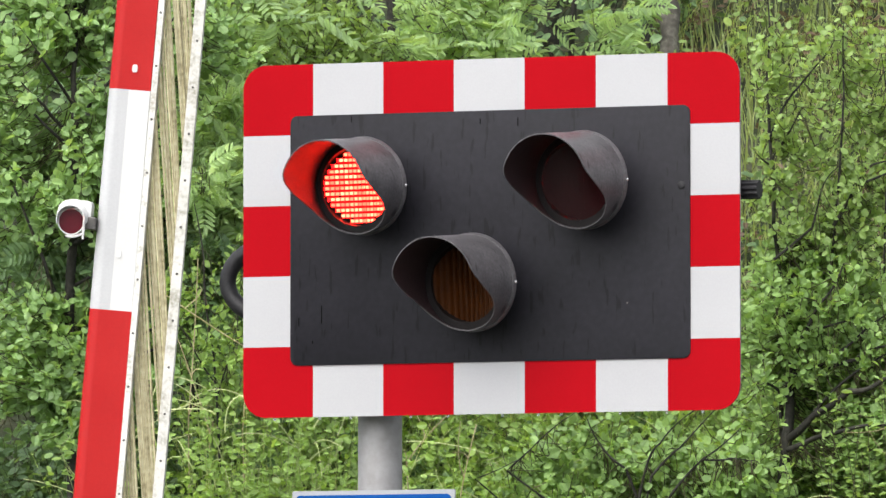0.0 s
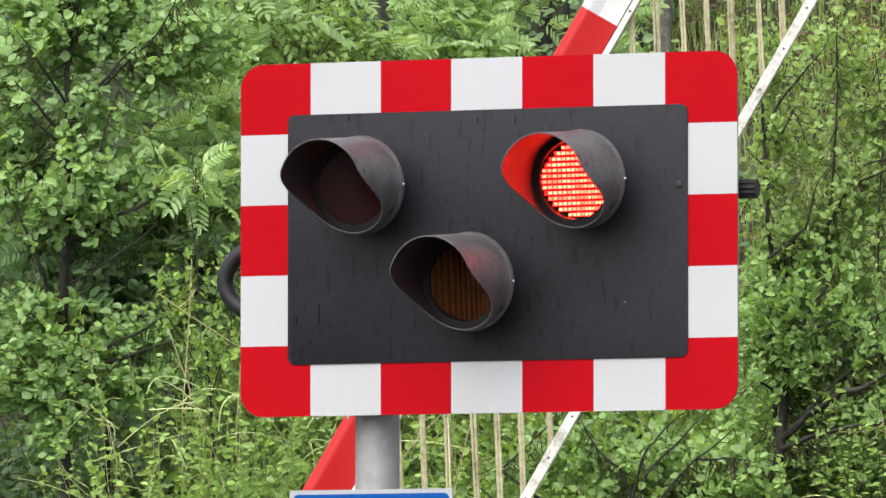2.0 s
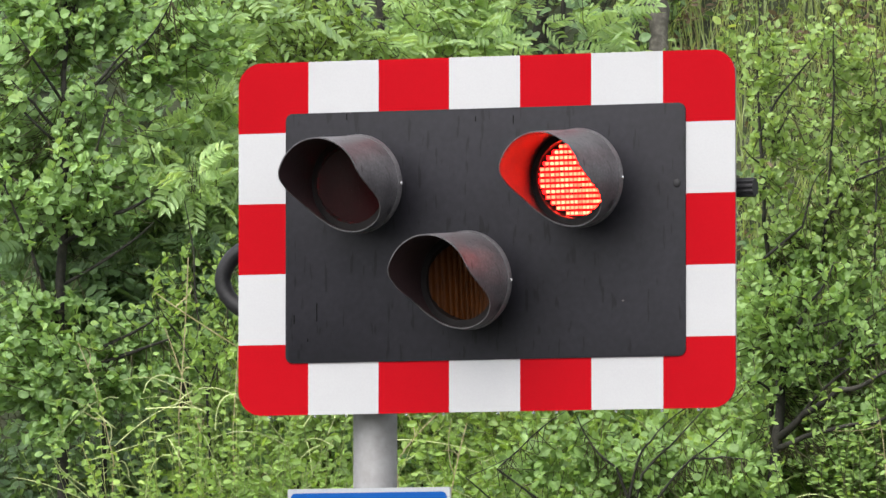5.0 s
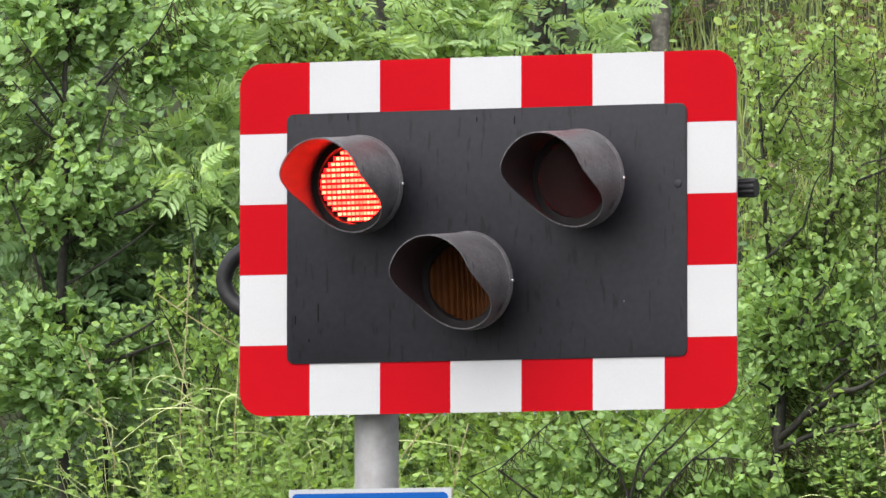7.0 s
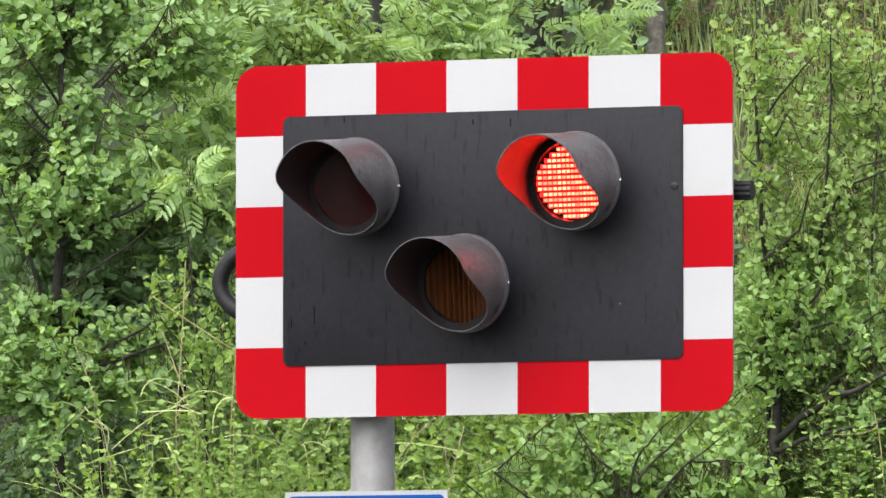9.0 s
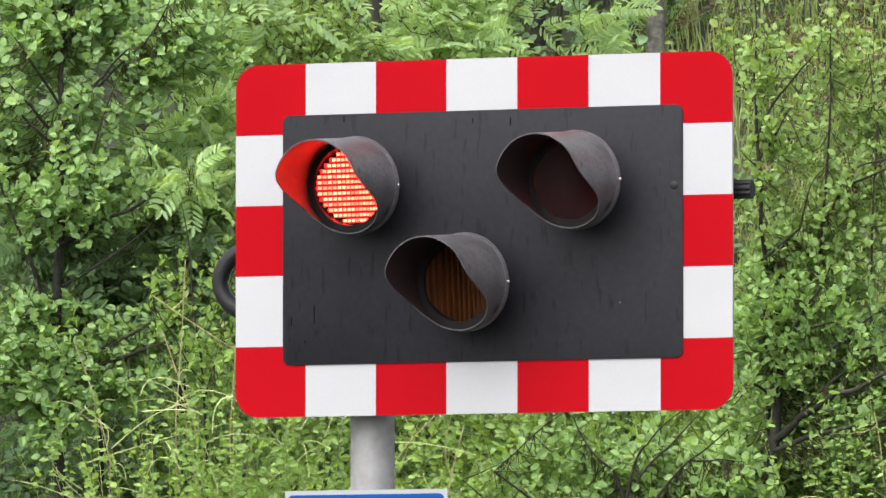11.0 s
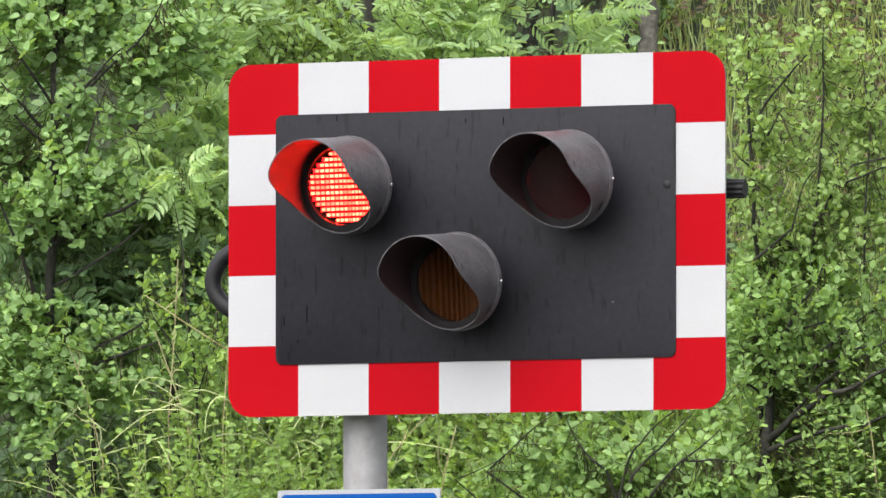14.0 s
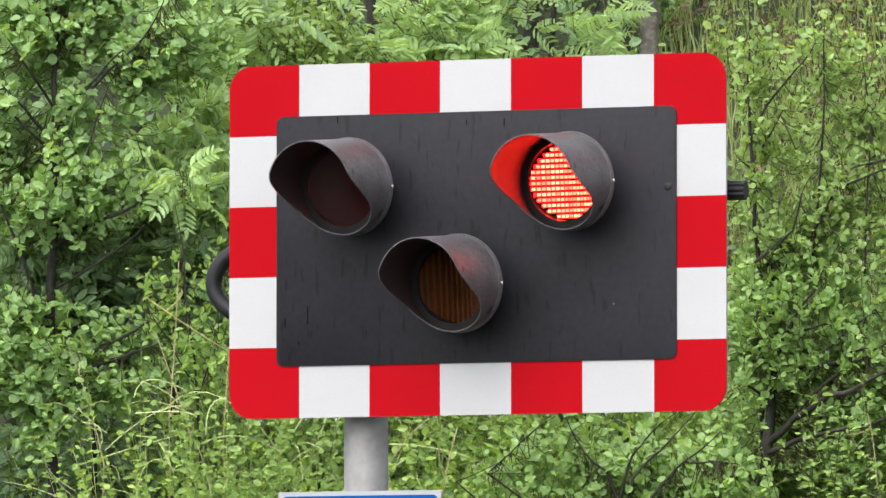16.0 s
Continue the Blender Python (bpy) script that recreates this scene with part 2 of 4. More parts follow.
def rect(x0, z0, x1, z1, radii=(0, 0, 0, 0), n=8):
    """Outline of a rectangle with corner radii: bottom left, bottom right, top right, top left."""
    pts = []
    for (cx, cz, a0), r in zip(((x0, z0, 180), (x1, z0, 270), (x1, z1, 0), (x0, z1, 90)), radii):
        if not r:
            pts.append((cx, cz))
            continue
        ox, oz = (cx + r if cx == x0 else cx - r), (cz + r if cz == z0 else cz - r)
        pts += [(ox + r * math.cos(radians(a0 + 90 * i / n)), oz + r * math.sin(radians(a0 + 90 * i / n))) for i in range(n + 1)]
    return pts


def lathe(profile, n=48, bm=None, cap=True, axis="y"):
    """Rings of (radius, depth) about the y axis, or (radius, height) about z."""
    bm = bm or bmesh.new()
    rings = []
    for r, d in profile:
        ring = []
        for i in range(n):
            c, s = r * math.cos(2 * math.pi * i / n), r * math.sin(2 * math.pi * i / n)
            ring.append(bm.verts.new((c, d, s) if axis == "y" else (c, s, d)))
        rings.append(ring)
    for a, b in zip(rings, rings[1:]):
        for i in range(n):
            bm.faces.new((a[i - 1], a[i], b[i], b[i - 1]))
    if cap:
        bm.faces.new(rings[0][::-1])
        bm.faces.new(rings[-1])
    return bm


def tube(points, radii, sides=8, bm=None):
    """A bent tapered tube through points."""
    bm = bm or bmesh.new()
    pts = [Vector(p) for p in points]
    last = None
    for i, p in enumerate(pts):
        d = (pts[min(i + 1, len(pts) - 1)] - pts[max(i - 1, 0)]).normalized()
        u = d.cross(Vector((0.31, 0.95, 0.11))).normalized()
        v = d.cross(u)
        r = radii[i] if isinstance(radii, (list, tuple)) else radii
        ring = [bm.verts.new(p + (u * math.cos(a) + v * math.sin(a)) * r) for a in (2 * math.pi * k / sides for k in range(sides))]
        if last:
            for k in range(sides):
                bm.faces.new((last[k - 1], last[k], ring[k], ring[k - 1]))
        else:
            bm.faces.new(ring[::-1])
        last = ring
    bm.faces.new(last)
    return bm


def arc(p, q, sag, n=6):
    """Points from p to q, bowed by the vector sag."""
    p, q, s = Vector(p), Vector(q), Vector(sag)
    return [p.lerp(q, i / n) + s * (4 * i / n * (1 - i / n)) for i in range(n + 1)]


def box(x0, y0, z0, x1, y1, z1, bm=None, bevel=0.0):
    bm = bm or bmesh.new()
    r = bmesh.ops.create_cube(bm, size=1.0, matrix=Matrix.LocRotScale(((x0 + x1) / 2, (y0 + y1) / 2, (z0 + z1) / 2), None, (x1 - x0, y1 - y0, z1 - z0)))
    if bevel:
        es = {e for v in r["verts"] for e in v.link_edges}
        bmesh.ops.bevel(bm, geom=list(es), offset=bevel, segments=2, affect="EDGES", profile=0.6)
    return bm


# ---- ground: road level before the crossing, then a bank that rises behind ----
def ground_height(x, y):
    s = min(max((y - 6.6) / 2.0, 0.0), 1.0)
    rise = (s * s * (3 - 2 * s)) * 0.6 + max(y - 7.6, 0.0) * 0.62
    if y > 24:
        rise -= (y - 24) * 0.50
    bumps = 0.10 * noise.noise(Vector((x * 0.5, y * 0.5, 0.3))) + 0.04 * noise.noise(Vector((x * 2.1, y * 2.1, 7.0)))
    return rise + bumps * min(max((y - 6.0) / 1.5, 0.0), 1.0) if y > 6 else 0.0


def build_ground():
    xs = [-900, -300, -100, -40, -20, -12, -8] + [-6 + 0.4 * i for i in range(31)] + [8, 12, 20, 40, 100, 300, 900]
    ys = [-900, -300, -100, -50, -30, -15, -6, 0, 4] + [6 + 0.35 * i for i in range(40)] + [22, 24, 27, 32, 45, 80, 200, 900]
    bm = bmesh.new()
    grid = [[bm.verts.new((x, y, ground_height(x, y))) for x in xs] for y in ys]
    for j in range(len(ys) - 1):
        for i in range(len(xs) - 1):
            bm.faces.new((grid[j][i], grid[j][i + 1], grid[j + 1][i + 1], grid[j + 1][i]))
    ob = link_mesh("ground", smooth(bm, 80), SOIL)
    tagged(ob, "mossy earth ground rising to a wooded bank", "ground", kind="structure")
    bm = prism([(-0.2 + 0.3, -60), (5.5, -60), (5.5, 6.0), (0.1, 6.0)], 0, 0.004)
    bmesh.ops.transform(bm, verts=bm.verts, matrix=Matrix(((1, 0, 0, 0.6), (0, 0, 1, 0), (0, 1, 0, 0.004), (0, 0, 0, 1))))
    tagged(link_mesh("road", bm, ASPHALT), "worn grey asphalt road to the crossing", "road", kind="structure")


build_ground()

# ---- the crossing signal: striped board, three hooded lamps, post ----
LENS_R, PITCH = 0.0865, 0.173 / 14
BOARD_Z, CELL_W, CELL_H, BORDER = 3.02, 0.16967, 0.158, 0.1126
HALF_W, HALF_H = 3.5 * CELL_W, 2.5 * CELL_H


def build_signal():
    sig = holder("crossing_signal", pose(0, 0, 0, 0, 0, -22), "black signal board with red and white border and three lamps", "traffic signal")
    # carrier plate and the striped panels on it
    part("carrier_plate", prism(rect(-HALF_W + 0.002, BOARD_Z - HALF_H + 0.002, HALF_W - 0.002, BOARD_Z + HALF_H - 0.002, (0.054,) * 4), 0.0025, 0.012, bevel=0), STEEL, sig, "grey aluminium carrier plate")
    r = 0.055
    for row in range(5):
        for col in range(7):
            if 0 < row < 4 and 0 < col < 6:
                continue
            red = (row + col) % 2 == 0
            x0, x1 = -HALF_W + col * CELL_W, -HALF_W + (col + 1) * CELL_W
            z1, z0 = BOARD_Z + HALF_H - row * CELL_H, BOARD_Z + HALF_H - (row + 1) * CELL_H
            inner = BORDER + 0.02
            if col not in (0, 6):
                z0, z1 = (max(z0, z1 - inner), z1) if row == 0 else (z0, min(z1, z0 + inner))
            elif row not in (0, 4):
                x0, x1 = (x0, x0 + inner) if col == 0 else (x1 - inner, x1)
            rad = [0, 0, 0, 0]
            if (row, col) in ((4, 0), (4, 6), (0, 6), (0, 0)):
                rad[[(4, 0), (4, 6), (0, 6), (0, 0)].index((row, col))] = r
            part("red_panel" if red else "white_panel", prism(rect(x0, z0, x1, z1, rad), -0.001, 0.0024), RED if red else WHITE, sig)
    for x in (-0.52, -0.41, -0.335, -0.19, -0.10, 0.03, 0.115, 0.17, 0.31, 0.42, 0.505):
        part("water_drop", smooth(lathe([(0.0006, -0.0068), (0.0030, -0.0054), (0.0036, -0.0025), (0.0026, 0.0006)], 10, axis="z")), WATER, sig, m=pose(x, 0.004, BOARD_Z - HALF_H - 0.0003))
    # black board
    bx, bz = HALF_W - BORDER - 0.003, HALF_H - BORDER - 0.003
    part("black_board", smooth(prism(rect(-bx, BOARD_Z - bz, bx, BOARD_Z + bz, (0.017,) * 4), -0.0040, -0.0015, bevel=0.0006)), BLACK, sig, "weathered matt black backing board")
    part("screw", smooth(lathe([(0.0085, -0.004), (0.0085, -0.0065), (0.006, -0.0075)], 14)), RUBBER, sig, "small black board screw", m=pose(0.458, 0, BOARD_Z + 0.102))
    part("rivet", smooth(lathe([(0.0022, -0.004), (0.0014, -0.0046)], 8)), DARK_METAL, sig, m=pose(0.33, 0, BOARD_Z - 0.155))
    # dried drips of tar on the board
    for x, z0, z1 in ((-0.402, -0.187, -0.146), (-0.457, -0.192, -0.172), (-0.424, -0.232, -0.224), (-0.33, 0.262, 0.276), (0.07, 0.243, 0.262), (-0.02, 0.25, 0.262)):
        part("drip_mark", prism(rect(x - 0.0013, BOARD_Z + z0, x + 0.0013, BOARD_Z + z1, (0.001,) * 4, 2), -0.0046, -0.0041), TAR, sig)
    # post, with clamps behind the board
    part("post", smooth(lathe([(0.0495, 0.0), (0.0495, BOARD_Z + 0.25), (0.03, BOARD_Z + 0.262)], 40, axis="z")), STEEL, sig, "round galvanised steel post", m=pose(-0.308, 0.11, 0))
    for z in (-0.22, 0.2):
        part("clamp", box(-0.395, 0.012, BOARD_Z + z - 0.025, -0.211, 0.059, BOARD_Z + z + 0.025, bevel=0.004), STEEL, sig)
    # box behind the board with its cable loop and the sighting knob
    part("rear_box", box(-0.40, 0.16, BOARD_Z - 0.20, 0.45, 0.30, BOARD_Z + 0.24, bevel=0.012), BLACK, sig, "black lamp box behind the board")
    loop = [(-0.56 - 0.116 * math.sin(math.pi * i / 14), 0.10, BOARD_Z - 0.083 + 0.082 * math.cos(math.pi * i / 14)) for i in range(15)]
    part("cable_loop", smooth(tube([(-0.38, 0.17, loop[0][2] + 0.005)] + loop + [(-0.38, 0.17, loop[-1][2] - 0.005)], 0.019, 14)), RUBBER, sig, "thick black cable loop beside the board")
    gear = [((0.0215 if i % 4 < 2 else 0.0175) * math.cos(2 * math.pi * i / 40), (0.0215 if i % 4 < 2 else 0.0175) * math.sin(2 * math.pi * i / 40)) for i in range(40)]
    bm = prism(gear, 0.0, 0.077)
    part("cable_gland", bm, RUBBER, sig, "black ribbed plastic gland beside the board", m=pose(0.545, 0.05, BOARD_Z + 0.092, 0, 0, -90))
    return sig




def hood_mesh(r_out, r_in, length):
    """A cutaway visor: full length above, drawn back below."""
    bm = bmesh.new()
    n, k = 72, 7
    outer, inner = [], []
    for i in range(n):
        a = 2 * math.pi * i / n
        s = math.sin(a)
        reach = length * float(np.interp(s, (-1, -0.75, -0.5, -0.33, -0.085, 0.15, 0.32, 1), (0.14, 0.20, 0.33, 0.455, 0.72, 0.92, 0.985, 1.0)))
        outer.append([bm.verts.new((r_out * math.cos(a), -reach * j / k, r_out * s)) for j in range(k + 1)])
        inner.append([bm.verts.new((r_in * math.cos(a), -reach * j / k, r_in * s)) for j in range(k + 1)])
    for i in range(n):
        for j in range(k):
            bm.faces.new((outer[i - 1][j], outer[i][j], outer[i][j + 1], outer[i - 1][j + 1]))
            f = bm.faces.new((inner[i][j], inner[i - 1][j], inner[i - 1][j + 1], inner[i][j + 1]))
            f.material_index = 1
        bm.faces.new((outer[i - 1][k], outer[i][k], inner[i][k], inner[i - 1][k]))
        bm.faces.new((outer[i - 1][0], outer[i][0], inner[i][0], inner[i - 1][0]))
    return smooth(bm, 50)


def chord(z, r):
    return math.sqrt(max(r * r - z * z, 0.0))


DISH = 0.030
# added louvres stand in for switching the lamps on and off
SLIDES = (-0.25, 0.25, 0.5)


def dish(x, r):
    """How far a lens of radius r is sunk at x: the large ones are hollow from side to side, the small one is flat."""
    return DISH * (1 - (x / LENS_R) ** 2) if r > 0.05 else 0.0


def bent_bar(x0, x1, z0, z1, front, back, r, bm):
    """A level bar across a lens that follows its hollow."""
    n = max(2, int((x1 - x0) / 0.012))
    last = None
    for i in range(n + 1):
        x = x0 + (x1 - x0) * i / n
        d = dish(x, r)
        ring = [bm.verts.new((x, y + d, z)) for y, z in ((front, z0), (front, z1), (back, z1), (back, z0))]
        if last:
            for k in range(4):
                bm.faces.new((last[k - 1], last[k], ring[k], ring[k - 1]))
        else:
            bm.faces.new(ring[::-1])
        last = ring
    bm.faces.new(last)


def louvre_mesh(r, pitch, depth, way):
    """Thin horizontal bars across a round opening, added to switch the lamp. Three such louvres hide on the ribs; slid
    by their parts of the pitch (way), they cover the rows of beads."""
    bm = bmesh.new()
    n = int(r / pitch) + 1
    for i in range(-n, n + 1):
        z = (i + 0.25) * pitch
        shut_z = z + way * pitch
        c = min(max(chord(shut_z - pitch * 0.13, r), chord(shut_z + pitch * 0.13, r)) + 0.0010, r)
        if c > 0.0045:
            bent_bar(-c, c, z - pitch * 0.150, z + pitch * 0.150, depth - 0.0003, depth, r, bm)
    d = dish(0, r)
    box(-0.0004, depth + d - 0.00028, -r * 0.95, 0.0004, depth + d - 0.0001, r * 0.95, bm)
    return bm


def bead_mesh(r, pitch, depth):
    """Rows of small lamp beads, on half of each pitch."""
    bm = bmesh.new()
    n = int(r / pitch) + 1
    for i in range(-n, n + 1):
        z = (i - 0.25) * pitch
        c = chord(abs(z) + pitch * 0.2, r)
        if c < 0.004:
            continue
        m = int(c / (pitch * 0.5))
        for j in range(-m, m + 1):
            x = j * pitch * 0.80
            if abs(x) + pitch * 0.3 < c:
                bent_bar(x - pitch * 0.27, x + pitch * 0.27, z - pitch * 0.25, z + pitch * 0.25, depth - 0.0005, depth + 0.0003, r, bm)
    return bm


def strip_mesh(r, pitch, depth):
    bm = bmesh.new()
    n = int(r / pitch) + 1
    for i in range(-n, n + 1):
        z = (i - 0.25) * pitch
        c = min(chord(z - pitch * 0.37, r), chord(z + pitch * 0.37, r))
        if c > 0.004:
            bent_bar(-c, c, z - pitch * 0.375, z + pitch * 0.375, depth, depth + 0.001, r, bm)
    return bm


def rib_mesh(r, pitch, back, front):
    """A dark hollow disc with ribs that wall off the glowing strips from each other."""
    bm = bmesh.new()
    n = int(r / pitch) + 1
    for i in range(-n, n + 1):
        z = (i + 0.25) * pitch
        c = max(chord(z - pitch * 0.25, r), chord(z + pitch * 0.25, r))
        if c > 0.004:
            bent_bar(-c, c, z - pitch * 0.122, z + pitch * 0.122, front, back - 0.0004, r, bm)
            bent_bar(-c, c, z - pitch * 0.5, z + pitch * 0.5, back - 0.0003, back + 0.001, r, bm)
    return bm


def lamp_unit(sig, x, z, colour):
    """A hooded lamp: neck and flange, visor, beads behind added louvres that slide to show or cover them."""
    m = pose(x, -0.010, BOARD_Z + z, LAMP_DIP, 0, LAMP_TURN)
    unit = part("lamp_unit", smooth(lathe([(0.064, -0.058), (0.106, -0.060), (0.108, -0.062), (0.1098, -0.065), (0.1098, -0.074), (0.1080, -0.078), (0.1068, -0.078), (0.1068, -0.094),
                                           (0.0885, -0.096), (0.0885, -0.0605), (0.04, -0.0602)], 64), 30), HOOD, sig, "black round %s lamp with a cutaway hood" % colour, m=m)
    part("neck", smooth(lathe([(0.064, 0.008), (0.064, -0.060)], 32)), RUBBER, unit, "short black lamp neck")
    part("hood", hood_mesh(0.1070, 0.1042, HOOD_LEN), [HOOD, HOOD_IN], unit, "weathered black metal visor", m=pose(0, -0.078, 0))
    bm = lathe([(0.1038, -0.094), (0.1038, -0.0985), (0.0880, -0.1015), (0.0880, -0.0606)], 64, cap=False)
    part("bezel", smooth(bm, 30), BEZEL, unit)
    part("screw", smooth(lathe([(0.004, 0), (0.004, -0.003), (0.002, -0.0042)], 10)), BRIGHT, unit, m=pose(0.1093, -0.0695, -0.002, 0, 0, 75))
    if colour == "amber":
        bm = bmesh.new()
        last = None
        for i in range(-63, 64):
            xx = i * 0.0875 / 64
            c, d = chord(xx, 0.0875), -0.0928 + dish(xx, 0.0876) - 0.0050 * abs(math.sin(math.pi * xx / 0.0122))
            pair = [bm.verts.new((xx, d, -c)), bm.verts.new((xx, d, c))]
            if last:
                bm.faces.new((last[0], pair[0], pair[1], last[1]))
            last = pair
        part("lens", smooth(bm, 60), LENS_AMBER, unit, "unlit amber lens with upright ribs")
        return None
    part("lens_back", rib_mesh(0.0868, PITCH, -0.0955, -0.0982), LENS_RED, unit, "dark red lens")["kind"] = "stuff"
    part("glow_strip_panel", strip_mesh(LENS_R - 0.0006, PITCH, -0.0975), LED_BASE, unit, "rows of glowing red lamp glass")["kind"] = "stuff"
    part("bead_panel", bead_mesh(LENS_R, PITCH, -0.0975), LED, unit, "rows of bright red lamp beads")["kind"] = "stuff"
    return [part("louvre", louvre_mesh(LENS_R, PITCH, -0.0983 - 0.0004 * k, w), LENS_RED, unit, "added dark red louvre that slides to switch the lamp") for k, w in enumerate(SLIDES)]


LAMP_DIP, LAMP_TURN, HOOD_LEN = 4.5, -8.0, 0.172
signal = build_signal()
LOUVRE_A = lamp_unit(signal, -0.261, 0.1190, "red")
LOUVRE_B = lamp_unit(signal, 0.265, 0.1190, "red")
lamp_unit(signal, 0.001, -0.1010, "amber")


def build_blue_sign():
    s = holder("blue_sign", pose(0, 0, 0, 0, 0, -22), "blue rectangular road sign with a pale grey rim on the post", "road sign")
    z1, x0, x1 = 2.461, -0.487, -0.095
    part("sign_plate", prism(rect(x0, z1 - 0.30, x1, z1, (0.004,) * 4), 0.03, 0.036), GREY_FRAME, s, "pale grey sign plate")
    part("sign_face", prism(rect(x0 + 0.008, z1 - 0.292, x1 - 0.008, z1 - 0.010, (0.012,) * 4), 0.0285, 0.0299), BLUE, s, "plain blue sign face")
    part("sign_clamp", box(-0.395, 0.036, z1 - 0.19, -0.211, 0.059, z1 - 0.15, bevel=0.003), STEEL, s)


build_blue_sign()

# ---- the barrier: pedestal, arm with bands, lamp and hanging skirt ----
PIVOT = (-1.22, 5.206, BOARD_Z - 1.673)
ARM_TURN = -6.0
BAND, FIRST = 0.6, 1.796
ARM_PITCH = 0.0083
ROD_LEN, ROD_STEP, ROD_FIRST, RODS = 0.785, 0.127, 0.78, 38
# seconds, arm's angle above the level, lean of the rods
SWING = [(0.0, 85.1, 3.5), (0.5, 84.9, 3.5), (0.65, 83.9, 3.4), (0.75, 82.8, 3.3), (1.0, 78.6, 3.0), (1.2, 74.3, 2.6), (1.5, 67.6, 2.4), (1.8, 63.2, 2.4), (2.2, 56.4, 2.4), (2.5, 51.5, 2.4), (3.0, 43.4, 2.0),
         (3.3, 38.7, 2.0), (3.5, 35.9, 2.0), (3.8, 31.0, 2.0), (4.1, 26.0, 2.0), (4.6, 17.5, 2.0), (5.2, 8.0, 1.0), (5.8, 1.6, 0.5), (6.2, 0.0, 0.0), (16.0, 0.0, 0.0)]


def build_barrier():
    arm = holder("crossing_barrier", pose(*PIVOT, 0, 0, ARM_TURN) @ pose(0, 0, 0, 0, -SWING[0][1], 0), "red and white banded crossing barrier arm with a hanging white skirt", "barrier")
    # section of the beam: across the arm and in depth; a rounded upper half and a flat lower face
    sec = [(-0.014, 0.034)] + [(-0.012 + 0.028 * math.cos(radians(q)), 0.006 - 0.030 * math.sin(radians(q))) for q in range(-60, 101, 20)]
    sec += [(-0.042, -0.0188), (-0.1010, -0.0165), (-0.1025, -0.015), (-0.1025, 0.034)]
    s, k = FIRST - 3 * BAND, 0
    while s < 5.6:
        red = k % 2 == 0
        a, b = max(s, -0.1), s + BAND
        bm = bmesh.new()
        for end in (a, b):
            t = 1 - 0.035 * (end - 2)
            for v, d in sec:
                bm.verts.new((end, d, -0.038 + (v + 0.038) * t))
        bm.verts.ensure_lookup_table()
        n = len(sec)
        for i in range(n):
            j = (i + 1) % n
            bm.faces.new((bm.verts[i], bm.verts[j], bm.verts[n + j], bm.verts[n + i]))
        bm.faces.new([bm.verts[i] for i in range(n)])
        bm.faces.new([bm.verts[n + i] for i in range(n)])
        # the rounded upper faces of a white band take the greyer white
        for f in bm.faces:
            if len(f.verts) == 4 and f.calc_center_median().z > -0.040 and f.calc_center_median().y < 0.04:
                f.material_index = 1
        part("red_band" if red else "white_band", smooth(bm, 24), [ARM_RED, ARM_RED] if red else [ARM_WHITE, ARM_WHITE_GREY], arm)
        s, k = s + BAND, k + 1
    bm = bmesh.new()
    box(0.5, -0.0175, -0.1185, 5.55, -0.0145, -0.1027, bm)
    box(0.5, -0.0145, -0.1185, 5.55, 0.026, -0.1135, bm)
    part("edge_strip", bm, STRIP, arm, "dirty white lower edge strip")
    for i in range(34):
        part("rivet", lathe([(0.0036, -0.0175), (0.0026, -0.0195)], 8), DARK_METAL, arm, m=pose(0.72 + 0.1455 * i, 0, -0.1105))
    for sx in (FIRST + BAND + 0.055, FIRST + 0.15, FIRST + 2 * BAND + 0.42):
        part("fixing_plate", smooth(prism(rect(-0.007, -0.007, 0.014, 0.007, (0.0045,) * 4, 4), -0.022, -0.015)), ARM_WHITE, arm, "small bright fixing", m=pose(sx, 0, -0.054))
    # lamp on the upper edge
    lamp = part("arm_lamp", smooth(lathe([(0.030, 0.03), (0.0368, 0.02), (0.0368, -0.028), (0.034, -0.028), (0.034, -0.018)], 36), 30), ARM_WHITE, arm, "white-cased red barrier lamp", m=pose(2.026, -0.02, 0.080))
    case = rect(0.004, -0.050, 0.060, 0.043, (0.006, 0.012, 0.034, 0.016), 6)
    bm = prism(case, -0.010, 0.045, bevel=0.006)
    part("casing", smooth(bm, 40), ARM_WHITE, lamp, "white moulded lamp casing", m=pose(0, 0.0, 0))
    bm = bmesh.new()
    rows = []
    for i in range(25):
        a = radians(-105 + 215 * i / 24)
        rows.append([bm.verts.new((r * math.cos(a) + off, d, r * math.sin(a))) for r, d, off in ((0.047, 0.01, 0.016), (0.0395, -0.046, 0.0045), (0.0374, -0.046, 0.0036), (0.044, 0.01, 0.013))])
    for a, b in zip(rows, rows[1:]):
        for i in range(4):
            bm.faces.new((a[i - 1], a[i], b[i], b[i - 1]))
    bm.faces.new(rows[0])
    bm.faces.new(rows[-1])
    part("visor", smooth(bm, 40), ARM_WHITE, lamp, "white lamp visor")
    part("lens_back", rib_mesh(0.0338, ARM_PITCH, -0.0180, -0.0217), ARM_LENS, lamp, "dark red lens")
    part("glow_strip_panel", strip_mesh(0.0335, ARM_PITCH, -0.0210), LED_BASE, lamp, "rows of glowing red lamp glass")["kind"] = "stuff"
    # added louvres cover the constant glow while the lamp is off
    shut = [part("louvre", louvre_mesh(0.0335, ARM_PITCH, -0.0218 - 0.0004 * k, w), ARM_LENS, lamp, "added dark red louvre that slides to switch the lamp") for k, w in enumerate(SLIDES)]
    bm = box(-0.018, -0.016, -0.066, 0.016, 0.016, -0.030, bevel=0.003)
    part("lamp_bracket", bm, DARK_METAL, lamp, "dark metal lamp bracket")
